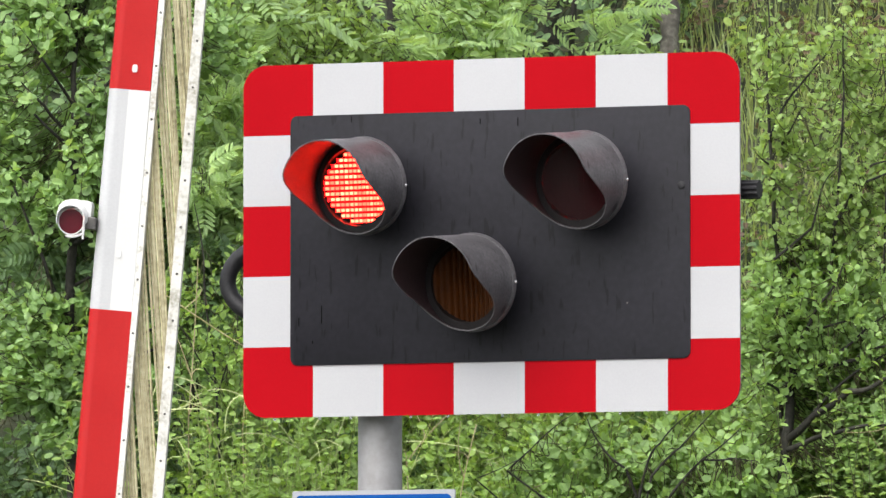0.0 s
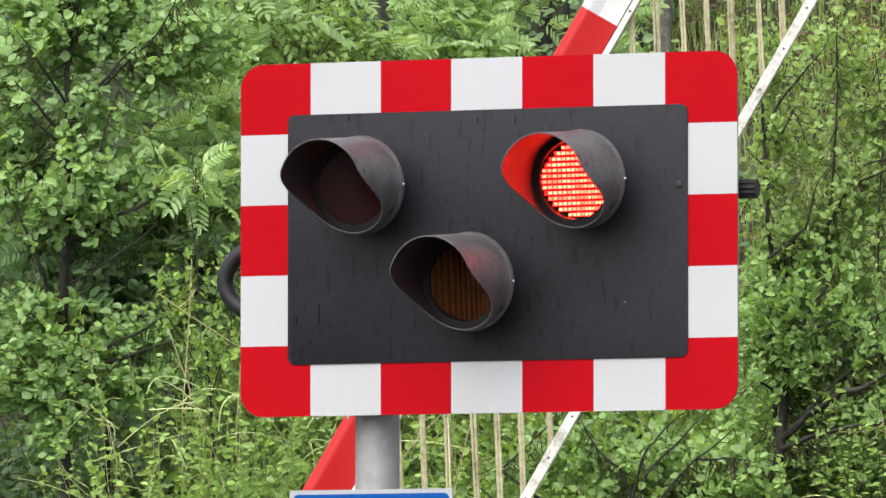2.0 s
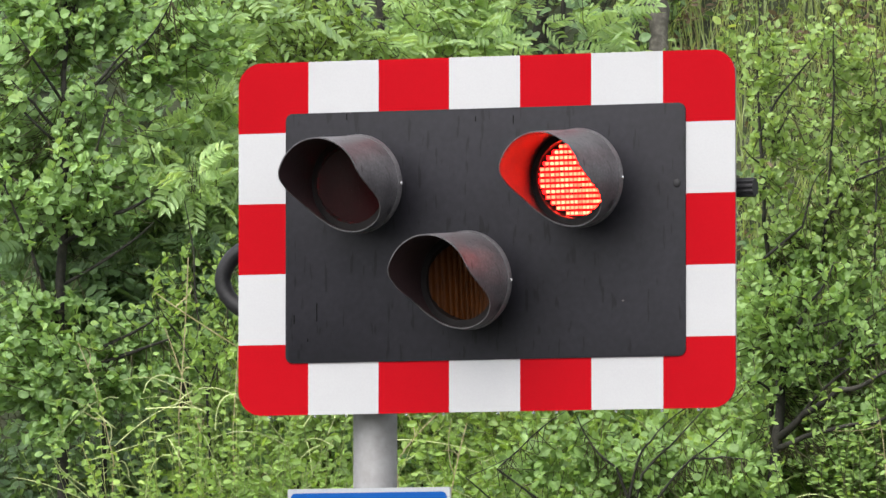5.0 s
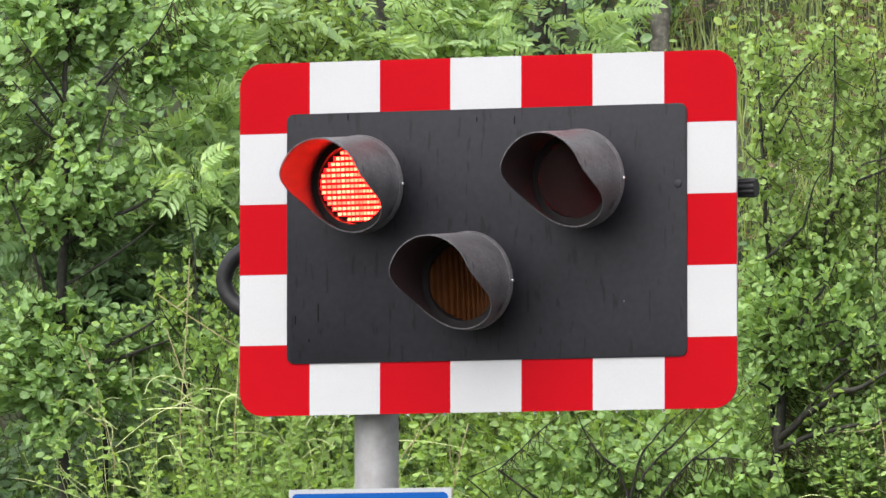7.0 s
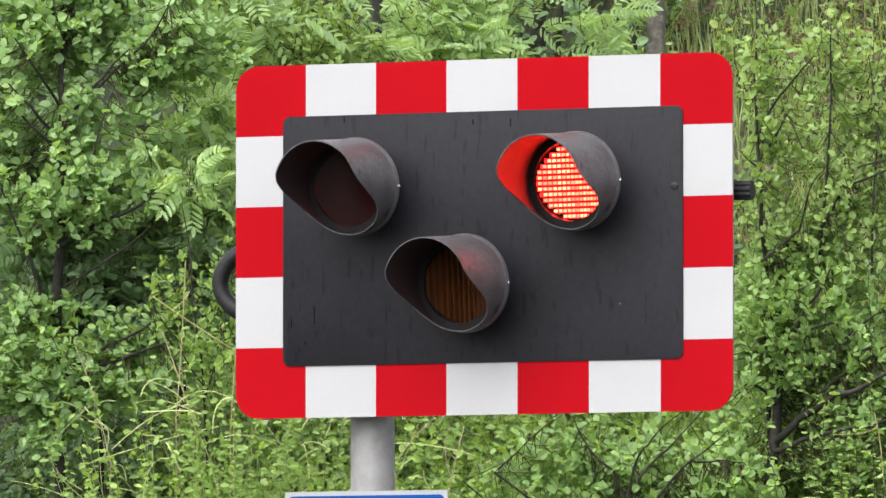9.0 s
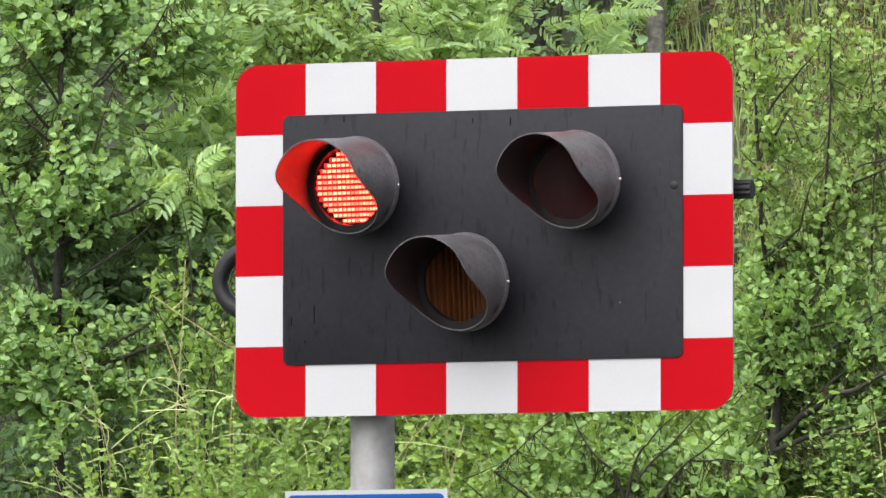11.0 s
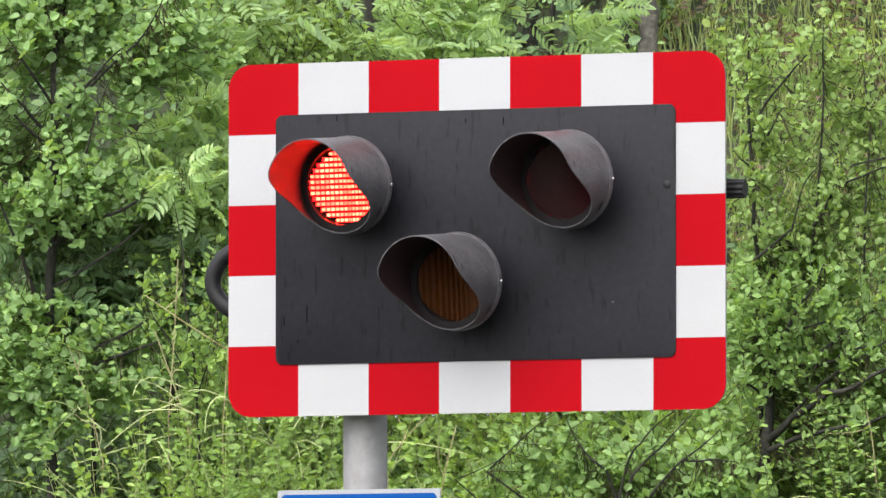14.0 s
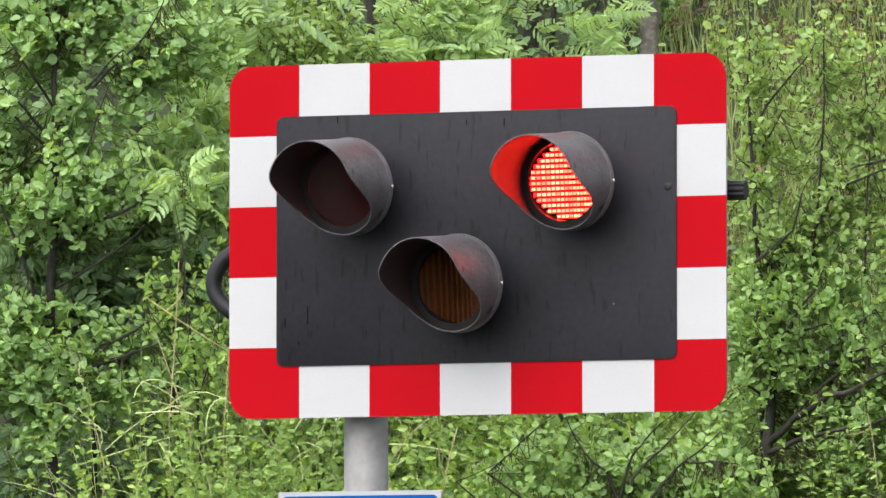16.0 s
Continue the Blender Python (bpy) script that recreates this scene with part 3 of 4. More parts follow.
    wire = smooth(tube(arc((-0.040, -0.028, 0.012), (-0.030, -0.03, -0.036), (-0.006, 0, 0)), 0.0034, 6))
    tube([(0.022, -0.03, -0.036), (-0.030, -0.03, -0.036), (-0.046, -0.03, -0.036)], 0.0034, 6, wire)
    part("lamp_guard", wire, ARM_WHITE, lamp, "white wire lamp guard")
    # hanging skirt
    rods = []
    for i in range(RODS):
        # three thin laths that are joined at both ends
        gap, bend, bm = 0.0042 + 0.0014 * ((i * 11) % 7) / 6, 0.004 * math.sin(i * 2.4), bmesh.new()
        for k in (-1, 0, 1):
            tube(arc((gap * k, 0.003 * abs(k), 0), (gap * k, 0.003 * abs(k), -ROD_LEN), (bend * (1 - 0.8 * abs(k)) * (k or 1), 0, 0)), 0.0036, 6, bm)
        smooth(bm)
        rods.append((part("skirt_rod", bm, ROD, arm), (ROD_FIRST + ROD_STEP * i, 0.002 + 0.009 * ((i // 6) % 2), -0.100)))
    length = ROD_STEP * (RODS - 1) + 0.3
    rail = box(-0.15, -0.011, -0.014, length - 0.15, 0.014, 0.014, bevel=0.002)
    rail = part("skirt_rail", rail, RAIL, arm, "weathered white lower rail of the skirt")
    for i in range(RODS):
        part("rail_bolt", lathe([(0.0036, -0.011), (0.0028, -0.0130)], 8), DARK_METAL, rail, m=pose(ROD_STEP * i, 0, 0))
    for x in (1.02, 3.3):
        part("rail_sleeve", box(x, -0.0135, -0.0165, x + 0.085, 0.016, 0.0165, bevel=0.002), RAIL, rail)
    ped = holder("pedestal_cabinet", pose(PIVOT[0], PIVOT[1], 0, 0, 0, ARM_TURN), "plain grey metal cabinet beside the road", "cabinet")
    part("cabinet_body", box(-0.28, 0.06, 0, 0.28, 0.55, PIVOT[2] + 0.12, bevel=0.015), HOUSING, ped)
    part("axle", smooth(lathe([(0.05, -0.045), (0.05, 0.08)], 24)), STEEL, ped, m=pose(0, 0, PIVOT[2]))
    return arm, rods, rail, shut


ARM, SKIRT, SKIRT_RAIL, ARM_SHUT = build_barrier()

# ---- plants on the bank ----
rng = np.random.default_rng(7)
# a leaf: midrib, then the rim of one half and of the other, folded up along the midrib
RIM = ((0.06, 0.20, 0.06), (0.28, 0.44, 0.13), (0.52, 0.47, 0.15), (0.78, 0.37, 0.10), (0.93, 0.17, 0.01))
LEAF = np.array([(0, 0, 0), (0.33, 0, 0), (0.66, 0, -0.01), (1, 0, -0.07)] + [(x, y * sg, z) for sg in (1, -1) for x, y, z in RIM])
HALF = ((0, 1, 4), (4, 1, 5), (1, 6, 5), (1, 2, 6), (2, 7, 6), (2, 8, 7), (2, 3, 8))
LEAF_TRIS = np.array(list(HALF) + [tuple(k + 5 if k > 3 else k for k in (a, c, b)) for a, b, c in HALF])


def unit_rows(a):
    return a / np.maximum(np.linalg.norm(a, axis=1, keepdims=True), 1e-9)


def mesh_from(name, verts, tris, mat, flat=True):
    me = bpy.data.meshes.new(name)
    me.vertices.add(len(verts))
    me.vertices.foreach_set("co", np.ascontiguousarray(verts, dtype=np.float32).ravel())
    me.loops.add(len(tris) * 3)
    me.loops.foreach_set("vertex_index", np.ascontiguousarray(tris, dtype=np.int32).ravel())
    me.polygons.add(len(tris))
    me.polygons.foreach_set("loop_start", np.arange(len(tris), dtype=np.int32) * 3)
    me.polygons.foreach_set("use_smooth", np.full(len(tris), not flat))
    me.materials.append(mat)
    me.update(calc_edges=True)
    return me


class Foliage:
    """Gathers leaves, then makes one mesh of them."""

    def __init__(self):
        self.at, self.way, self.up, self.size, self.wide = [], [], [], [], []

    def add(self, at, way, up, size, wide):
        n = len(at)
        self.at.append(at), self.way.append(way), self.up.append(up)
        self.size.append(np.broadcast_to(size, n)), self.wide.append(np.broadcast_to(wide, n))

    def mesh(self, name, mat):
        at, way, up = np.concatenate(self.at), unit_rows(np.concatenate(self.way)), np.concatenate(self.up)
        size, wide = np.concatenate(self.size)[:, None], np.concatenate(self.wide)[:, None]
        side = unit_rows(np.cross(up, way))
        up = np.cross(way, side)
        fold = rng.uniform(-0.3, 1.7, (len(at), 1))
        v = np.concatenate([at + size * (way * p[0] + side * p[1] * wide + up * p[2] * fold) for p in LEAF], axis=1).reshape(-1, 3)
        t = (LEAF_TRIS[None] + (np.arange(len(at)) * len(LEAF))[:, None, None]).reshape(-1, 3)
        return mesh_from(name, v, t, mat)


def sticks(name, lines, mat):
    """Thin tapered three-sided twigs; lines: (points n x 3, radius at the start, radius at the end)."""
    vs, ts, base = [], [], 0
    for pts, r0, r1 in lines:
        n = len(pts)
        d = unit_rows(np.gradient(pts, axis=0))
        u = unit_rows(np.cross(d, (0.3, 0.9, 0.2)))
        w = np.cross(d, u)
        r = np.linspace(r0, r1, n)[:, None]
        ring = np.stack([pts + r * (u * math.cos(a) + w * math.sin(a)) for a in (0, 2.094, 4.189)], axis=1)
        vs.append(ring.reshape(-1, 3))
        i = np.arange(n - 1)[:, None] * 3 + base
        for k in range(3):
            k2 = (k + 1) % 3
            ts.append(np.concatenate([i + k, i + k2, i + 3 + k2], axis=1))
            ts.append(np.concatenate([i + k, i + 3 + k2, i + 3 + k], axis=1))
        base += n * 3
    return mesh_from(name, np.concatenate(vs), np.concatenate(ts), mat, flat=False)


def bow(p, q, sag, n=5):
    t = np.linspace(0, 1, n)[:, None]
    return p + (q - p) * t + sag * 4 * t * (1 - t)


def leafy_twig(fo, pts, count, size, wide, lift, pinnate=False, start=0.35, along=1.0):
    """Leaves on a twig, spread from it and turned to the open side. pinnate: whole fronds of narrow leaflets instead of single leaves."""
    way = pts[-1] - pts[0]
    way = way / (np.linalg.norm(way) + 1e-9)
    face = np.array((0.0, -0.62, 0.78)) + rng.normal(0, 0.28, 3)
    for i in range(count):
        f = start + (1 - start) * (i + rng.random() * 0.7) / count
        k = min(f, 0.999) * (len(pts) - 1)
        p = pts[int(k)] + (pts[int(k) + 1] - pts[int(k)]) * (k - int(k))
        turn = rng.normal(0, 0.75, 3)
        d = way * rng.uniform(0.2, 1.0) * along + turn + np.array((0, -0.12, lift))
        d[2] *= 0.45 if along < 1 else 0.8
        d /= np.linalg.norm(d)
        up = face + rng.normal(0, 0.46, 3)
        s = size * rng.uniform(0.5, 1.25)
        if not pinnate:
            fo.add((p + d * s * 0.25)[None], d[None], up[None], s, wide * rng.uniform(0.8, 1.1))
            continue
        length, pairs = s * rng.uniform(2.6, 3.6), int(rng.integers(5, 8))
        side = np.cross(up, d)
        side /= np.linalg.norm(side) + 1e-9
        t = np.linspace(0.25, 0.95, pairs)[:, None]
        spine = p + d * length * t + np.array((0, 0, -0.22)) * length * t * t
        scale = s * (0.75 + 0.35 * np.sin(np.pi * t[:, 0] * 0.9))
        for sg in (-1, 1):
            fo.add(spine, np.broadcast_to(side * sg + d * 0.55 + np.array((0, 0, -0.18)), spine.shape), np.broadcast_to(up, spine.shape), scale, wide)
        fo.add(spine[-1:], d[None] + np.array((0, 0, -0.4)), up[None], s, wide)


def tree(name, label, category, trunk, radius, limbs, clouds, leaf, twig_leaves, leaf_mat, bark=None, wide=0.95, lift=0.1, gaps=0.0, pinnate=False, thin=0.0020, taper=1.0, knots=0.0):
    """Trunk and limbs as tapered tubes, a crown of twigs and single leaves. trunk and limbs: points; clouds: (centre, half sizes, twigs)."""
    bark = bark or BARK
    base = Vector(trunk[0])
    top = holder(name, Matrix.Translation(base), label, category)
    b3 = np.array(base)
    tr = np.array(trunk) - b3
    dense = np.concatenate([bow(a, b, rng.normal(0, 0.012, 3), 6)[:-1] for a, b in zip(tr, tr[1:])] + [tr[-1:]])
    part("trunk", smooth(tube(dense, [radius * (0.18 + 0.82 * (1 - i / len(dense)) ** taper) * (1 + knots * math.sin(i * 1.9 + radius * 90)) for i in range(len(dense))], 12), 60), bark, top)
    nodes = [dense[len(dense) // 4:]]
    for pts, r in limbs:
        p = np.array(pts) - b3
        line = np.concatenate([bow(a, b, rng.normal(0, 0.006, 3), 6)[:-1] for a, b in zip(p, p[1:])] + [p[-1:]])
        part("limb", smooth(tube(line, [r * (1 - 0.75 * i / len(line)) for i in range(len(line))], 8), 60), bark, top)
        nodes.append(line)
    nodes = np.concatenate(nodes)
    fo, lines = Foliage(), []
    for c, h, count in clouds:
        c, h, got, tries = np.array(c) - b3, np.array(h), 0, 0
        while got < count and tries < count * 12:
            tries += 1
            q = rng.uniform(-1, 1, 3)
            if q @ q > 1:
                continue
            q = c + q * h
            w = Vector(q + b3)
            if noise.noise(w * 2.3) + 0.5 * noise.noise(w * 5.5) < gaps:
                continue
            got += 1
            d = np.linalg.norm((nodes - q) * (1, 1, 1.0), axis=1) + 0.5 * np.maximum(nodes[:, 2] - q[2], 0)
            p = nodes[int(rng.choice(np.argsort(d)[:6]))]
            far = np.linalg.norm(q - p)
            if far > 0.26:
                p = q + (p - q) * (0.26 / far)
            pts = bow(p, q, np.array((0, 0, -0.05)) + rng.normal(0, 0.025, 3))
            lines.append((pts, thin, 0.0012))
            leafy_twig(fo, pts, twig_leaves, leaf, wide, lift, pinnate)
    tw = new("brushwood", sticks("brushwood", lines, TWIG))
    tw.parent = top
    tagged(tw, kind="stuff")
    cr = new("crown", fo.mesh("crown", leaf_mat))
    cr.parent = top
    tagged(cr, kind="stuff")
    return top


def g(x, y, dz=0.0):
    return (x, y, ground_height(x, y) + dz)


tree("alder_tree", "broad green alder with a dark slender trunk on the bank", "tree",
     [g(-1.31, 10.1, -0.1), (-1.325, 10.1, 3.1), (-1.322, 10.1, 3.62), (-1.319, 10.1, 3.86), (-1.317, 10.1, 4.02), (-1.323, 10.1, 4.14), (-1.32, 10.12, 4.4), (-1.31, 10.2, 5.3)], 0.020,
     [([(-1.325, 10.1, 3.60), (-1.154, 9.97, 3.69), (-1.0, 9.93, 3.78)], 0.0095), ([(-1.322, 10.05, 3.69), (-1.396, 9.97, 3.755), (-1.516, 9.93, 3.845)], 0.008),
      ([(-1.322, 10.08, 3.95), (-1.41, 9.97, 4.04), (-1.48, 9.93, 4.11)], 0.007), ([(-1.32, 10.05, 3.90), (-1.40, 9.97, 3.97), (-1.48, 9.93, 4.05)], 0.007),
      ([(-1.317, 10.05, 3.97), (-1.182, 9.97, 4.135), (-1.097, 9.93, 4.22)], 0.007), ([(-1.25, 10.0, 3.65), (-1.19, 9.97, 3.98), (-1.141, 9.93, 4.11)], 0.005),
      ([(-1.322, 10.1, 4.05), (-1.415, 9.97, 4.185), (-1.463, 9.93, 4.256)], 0.006), ([(-1.2, 10.0, 4.1), (-1.053, 9.97, 4.237), (-0.96, 9.93, 4.40)], 0.005),
      ([(-1.325, 10.1, 3.35), (-1.41, 9.97, 3.55), (-1.503, 9.93, 3.78)], 0.009), ([(-1.325, 10.1, 3.47), (-1.102, 9.97, 3.60), (-1.03, 9.93, 3.66)], 0.006),
      ([(-1.325, 10.1, 3.18), (-1.10, 9.97, 3.25), (-0.98, 9.93, 3.29)], 0.009), ([(-1.325, 10.1, 3.2), (-1.102, 9.97, 3.31), (-1.0, 9.93, 3.37)], 0.007),
      ([(-1.32, 10.1, 4.3), (-1.6, 10.2, 4.7), (-2.0, 10.3, 4.9)], 0.008), ([(-1.32, 10.1, 4.3), (-1.1, 10.2, 4.6), (-0.9, 10.3, 4.9)], 0.008)],
     [((-1.36, 10.30, 4.17), (0.50, 0.36, 0.44), 620), ((-1.20, 10.62, 3.50), (0.60, 0.25, 0.28), 210), ((-1.36, 10.12, 3.26), (0.32, 0.28, 0.22), 190), ((-1.30, 9.98, 3.80), (0.30, 0.14, 0.14), 70),
      ((-1.0, 10.15, 3.22), (0.24, 0.22, 0.20), 45), ((-1.85, 10.4, 3.6), (0.4, 0.45, 0.8), 130), ((-0.95, 10.2, 4.2), (0.25, 0.25, 0.25), 70),
      ((-1.4, 10.5, 5.0), (0.7, 0.5, 0.5), 60), ((-1.28, 10.0, 3.02), (0.18, 0.2, 0.12), 30)],
     0.031, 17, ALDER, gaps=-0.2, thin=0.0018, wide=0.90)
tree("alder_sapling", "young alder with a dark stem and branches fanning upwards", "tree",
     [g(0.90, 10.2, -0.1), (0.918, 10.12, 2.78), (0.943, 10.1, 2.995), (0.952, 10.1, 3.163), (0.94, 10.1, 3.25), (0.943, 10.1, 3.36), (0.956, 10.1, 3.51), (0.985, 10.1, 3.62)], 0.027,
     [([(0.952, 10.1, 3.18), (0.989, 10.0, 3.29), (1.046, 9.95, 3.412), (1.119, 9.92, 3.534)], 0.009),
      ([(0.945, 10.1, 2.985), (1.024, 10.0, 3.057), (1.133, 9.82, 3.128), (1.241, 9.77, 3.162), (1.41, 9.74, 3.24)], 0.014),
      ([(0.94, 10.1, 2.95), (1.024, 10.0, 2.984), (1.119, 9.82, 3.003), (1.241, 9.78, 3.018), (1.41, 9.75, 3.08)], 0.010),
      ([(1.0, 10.05, 3.17), (1.157, 9.97, 3.232), (1.285, 9.95, 3.273), (1.375, 9.92, 3.325)], 0.007),
      ([(1.02, 10.03, 3.20), (1.145, 9.98, 3.286), (1.278, 9.95, 3.389)], 0.006), ([(0.945, 10.08, 3.30), (1.069, 9.97, 3.338), (1.144, 9.95, 3.357)], 0.006),
      ([(1.03, 10.03, 3.07), (1.149, 9.97, 3.187), (1.257, 9.95, 3.251)], 0.006), ([(0.948, 10.1, 3.10), (0.879, 10.0, 3.159), (0.80, 9.95, 3.18)], 0.006),
      ([(0.943, 10.1, 3.34), (0.914, 10.0, 3.436), (0.877, 9.95, 3.487)], 0.005)],
     [((1.06, 10.30, 3.38), (0.34, 0.26, 0.28), 430), ((1.30, 10.35, 3.30), (0.28, 0.28, 0.36), 260), ((1.05, 10.4, 2.93), (0.42, 0.3, 0.22), 260),
      ((1.06, 9.98, 3.40), (0.28, 0.10, 0.20), 85), ((0.95, 10.0, 3.22), (0.12, 0.08, 0.10), 8), ((1.27, 10.08, 3.06), (0.22, 0.12, 0.22), 80), ((1.6, 10.4, 3.4), (0.3, 0.35, 0.5), 60), ((1.15, 10.72, 3.15), (0.4, 0.2, 0.36), 150), ((1.15, 10.2, 3.62), (0.36, 0.2, 0.14), 110)],
     0.026, 17, ALDER_MID, gaps=-0.22, lift=0.55, wide=0.80, thin=0.0018, taper=1.6)
tree("alder_shoot", "thin upright alder shoots with sparse yellow-green leaves", "tree",
     [g(0.93, 10.25, -0.1), (0.925, 10.25, 3.3), (0.90, 10.02, 3.66), (0.893, 10.0, 3.87), (0.885, 10.0, 4.05), (0.881, 10.0, 4.16), (0.887, 10.0, 4.32), (0.884, 10.0, 4.8)], 0.0085,
     [([(0.895, 10.0, 3.87), (0.953, 9.97, 3.96), (0.99, 9.95, 4.03)], 0.004), ([(0.893, 10.0, 3.85), (0.835, 9.97, 3.90)], 0.0035),
      ([(0.89, 10.0, 3.94), (0.982, 9.97, 4.10), (1.041, 9.95, 4.17), (1.09, 9.92, 4.24)], 0.0045), ([(1.08, 10.05, 3.5), (1.122, 9.97, 4.08), (1.121, 9.95, 4.30)], 0.005),
      ([(0.90, 10.0, 3.55), (1.021, 9.97, 3.65), (1.045, 9.95, 3.75), (1.09, 9.92, 3.83)], 0.005), ([(1.09, 10.0, 3.66), (1.165, 9.97, 3.80), (1.215, 9.95, 3.85), (1.40, 9.92, 3.89)], 0.006),
      ([(1.15, 9.97, 3.78), (1.30, 9.95, 3.84), (1.4, 9.93, 3.86)], 0.0045), ([(0.883, 10.0, 4.05), (0.843, 9.97, 4.12)], 0.003), ([(1.25, 10.0, 3.5), (1.27, 9.97, 3.95), (1.24, 9.95, 4.2)], 0.004)],
     [((1.08, 10.12, 3.72), (0.32, 0.2, 0.16), 140), ((1.14, 10.12, 3.96), (0.30, 0.2, 0.16), 80), ((1.05, 10.1, 4.22), (0.26, 0.18, 0.16), 55), ((1.24, 10.1, 4.1), (0.16, 0.18, 0.26), 45), ((0.9, 10.0, 4.0), (0.07, 0.10, 0.3), 36), ((1.0, 10.3, 4.6), (0.4, 0.3, 0.3), 30)],
     0.025, 11, ALDER_SUN, gaps=-0.25, lift=0.6, wide=0.85, thin=0.0016)
tree("young_alder_bush", "low leafy alder bush with dark slanting twigs below the board", "bush",
     [g(0.50, 9.95, -0.1), (0.49, 9.95, 2.4), (0.48, 9.93, 2.75), (0.51, 9.9, 2.86), (0.60, 9.88, 2.95), (0.71, 9.86, 3.07)], 0.008,
     [([(0.48, 9.93, 2.75), (0.428, 9.9, 2.887), (0.347, 9.88, 2.964), (0.308, 9.85, 3.04)], 0.0055), ([(0.46, 9.93, 2.72), (0.495, 9.9, 2.894), (0.538, 9.88, 2.964), (0.65, 9.85, 3.07)], 0.0055),
      ([(0.51, 9.93, 2.70), (0.572, 9.9, 2.803), (0.671, 9.88, 2.914), (0.79, 9.85, 3.01)], 0.006), ([(0.671, 9.88, 2.914), (0.759, 9.87, 2.917), (0.84, 9.86, 2.908)], 0.004),
      ([(0.45, 9.95, 2.6), (0.1, 9.9, 2.72), (-0.046, 9.88, 2.853), (0.087, 9.86, 2.91)], 0.004), ([(0.45, 9.95, 2.6), (0.055, 9.92, 2.88), (0.128, 9.9, 2.944), (0.27, 9.88, 3.06)], 0.004)],
     [((0.56, 10.08, 2.92), (0.34, 0.16, 0.17), 230), ((0.20, 10.1, 2.92), (0.22, 0.16, 0.14), 45), ((0.80, 10.0, 2.85), (0.2, 0.16, 0.12), 50)],
     0.029, 13, ALDER_MID, gaps=-0.3, lift=0.15, wide=0.92, thin=0.0016)
tree("spindle_shoot", "slender young bush with fresh yellow-green leaves before the shade-darkened bush", "bush",
     [g(-0.84, 9.9, -0.1), (-0.85, 9.9, 2.9), (-0.87, 9.88, 3.25), (-0.90, 9.86, 3.55), (-0.93, 9.85, 3.72)], 0.006,
     [([(-0.86, 9.88, 3.15), (-0.95, 9.86, 3.3), (-1.03, 9.85, 3.43)], 0.003), ([(-0.86, 9.88, 3.1), (-0.79, 9.86, 3.3), (-0.77, 9.85, 3.5)], 0.003)],
     [((-0.86, 9.9, 3.45), (0.13, 0.08, 0.22), 32), ((-1.0, 9.88, 3.48), (0.10, 0.08, 0.12), 16), ((-0.8, 9.9, 3.2), (0.10, 0.08, 0.16), 22)],
     0.026, 10, BRAMBLE, gaps=-0.4, lift=0.4, wide=0.66, thin=0.0014)
tree("rowan_sapling", "slender rowan sapling with feathery pinnate leaves", "tree",
     [g(-0.98, 11.2, -0.1), (-0.97, 11.15, 3.4), (-0.96, 11.1, 4.0), (-0.95, 11.1, 4.6)], 0.02,
     [([(-0.97, 11.15, 3.6), (-1.05, 11.0, 3.9)], 0.008), ([(-0.97, 11.15, 3.5), (-0.85, 11.0, 3.8)], 0.008)],
     [((-0.93, 10.0, 4.0), (0.17, 0.12, 0.2), 34), ((-0.95, 10.5, 3.98), (0.30, 0.3, 0.30), 150), ((-0.93, 10.7, 3.62), (0.26, 0.3, 0.3), 90), ((-0.9, 11.0, 4.5), (0.35, 0.3, 0.35), 50)],
     0.042, 3, ROWAN, wide=0.36, pinnate=True)
# the shadow band between the alder stems is painted by this darker bush
tree("shaded_bush", "feathery bush among the stems of the alder, its greens darkened as shade", "bush",
     [g(-1.22, 10.45, -0.1), (-1.2, 10.4, 2.9), (-1.18, 10.4, 3.3), (-1.2, 10.4, 3.6)], 0.012,
     [([(-1.2, 10.4, 3.1), (-1.4, 10.35, 3.35), (-1.5, 10.3, 3.5)], 0.006), ([(-1.2, 10.4, 3.15), (-1.0, 10.35, 3.4), (-0.85, 10.3, 3.5)], 0.006)],
     [((-1.28, 10.32, 3.48), (0.42, 0.2, 0.18), 90), ((-0.95, 10.35, 3.50), (0.25, 0.2, 0.2), 50)],
     0.040, 3, SHADE_LEAF, wide=0.46, pinnate=True, thin=0.0018)
tree("rowan_bush", "bright green rowan bush with drooping feathery leaves", "bush",
     [g(0.25, 12.6, -0.1), (0.27, 12.5, 4.0), (0.30, 12.5, 4.7), (0.3, 12.5, 5.2)], 0.018,
     [([(0.27, 12.5, 4.0), (0.1, 12.3, 4.4)], 0.007), ([(0.28, 12.5, 4.2), (0.45, 12.3, 4.6)], 0.006), ([(0.28, 12.5, 3.9), (0.0, 12.3, 4.2)], 0.007)],
     [((-0.10, 12.2, 4.50), (0.22, 0.3, 0.22), 54), ((0.40, 12.2, 4.50), (0.12, 0.2, 0.12), 12), ((0.22, 12.3, 4.68), (0.2, 0.15, 0.08), 5), ((-0.38, 11.9, 4.48), (0.24, 0.25, 0.22), 34)],
     0.043, 3, ROWAN, wide=0.30, pinnate=True)
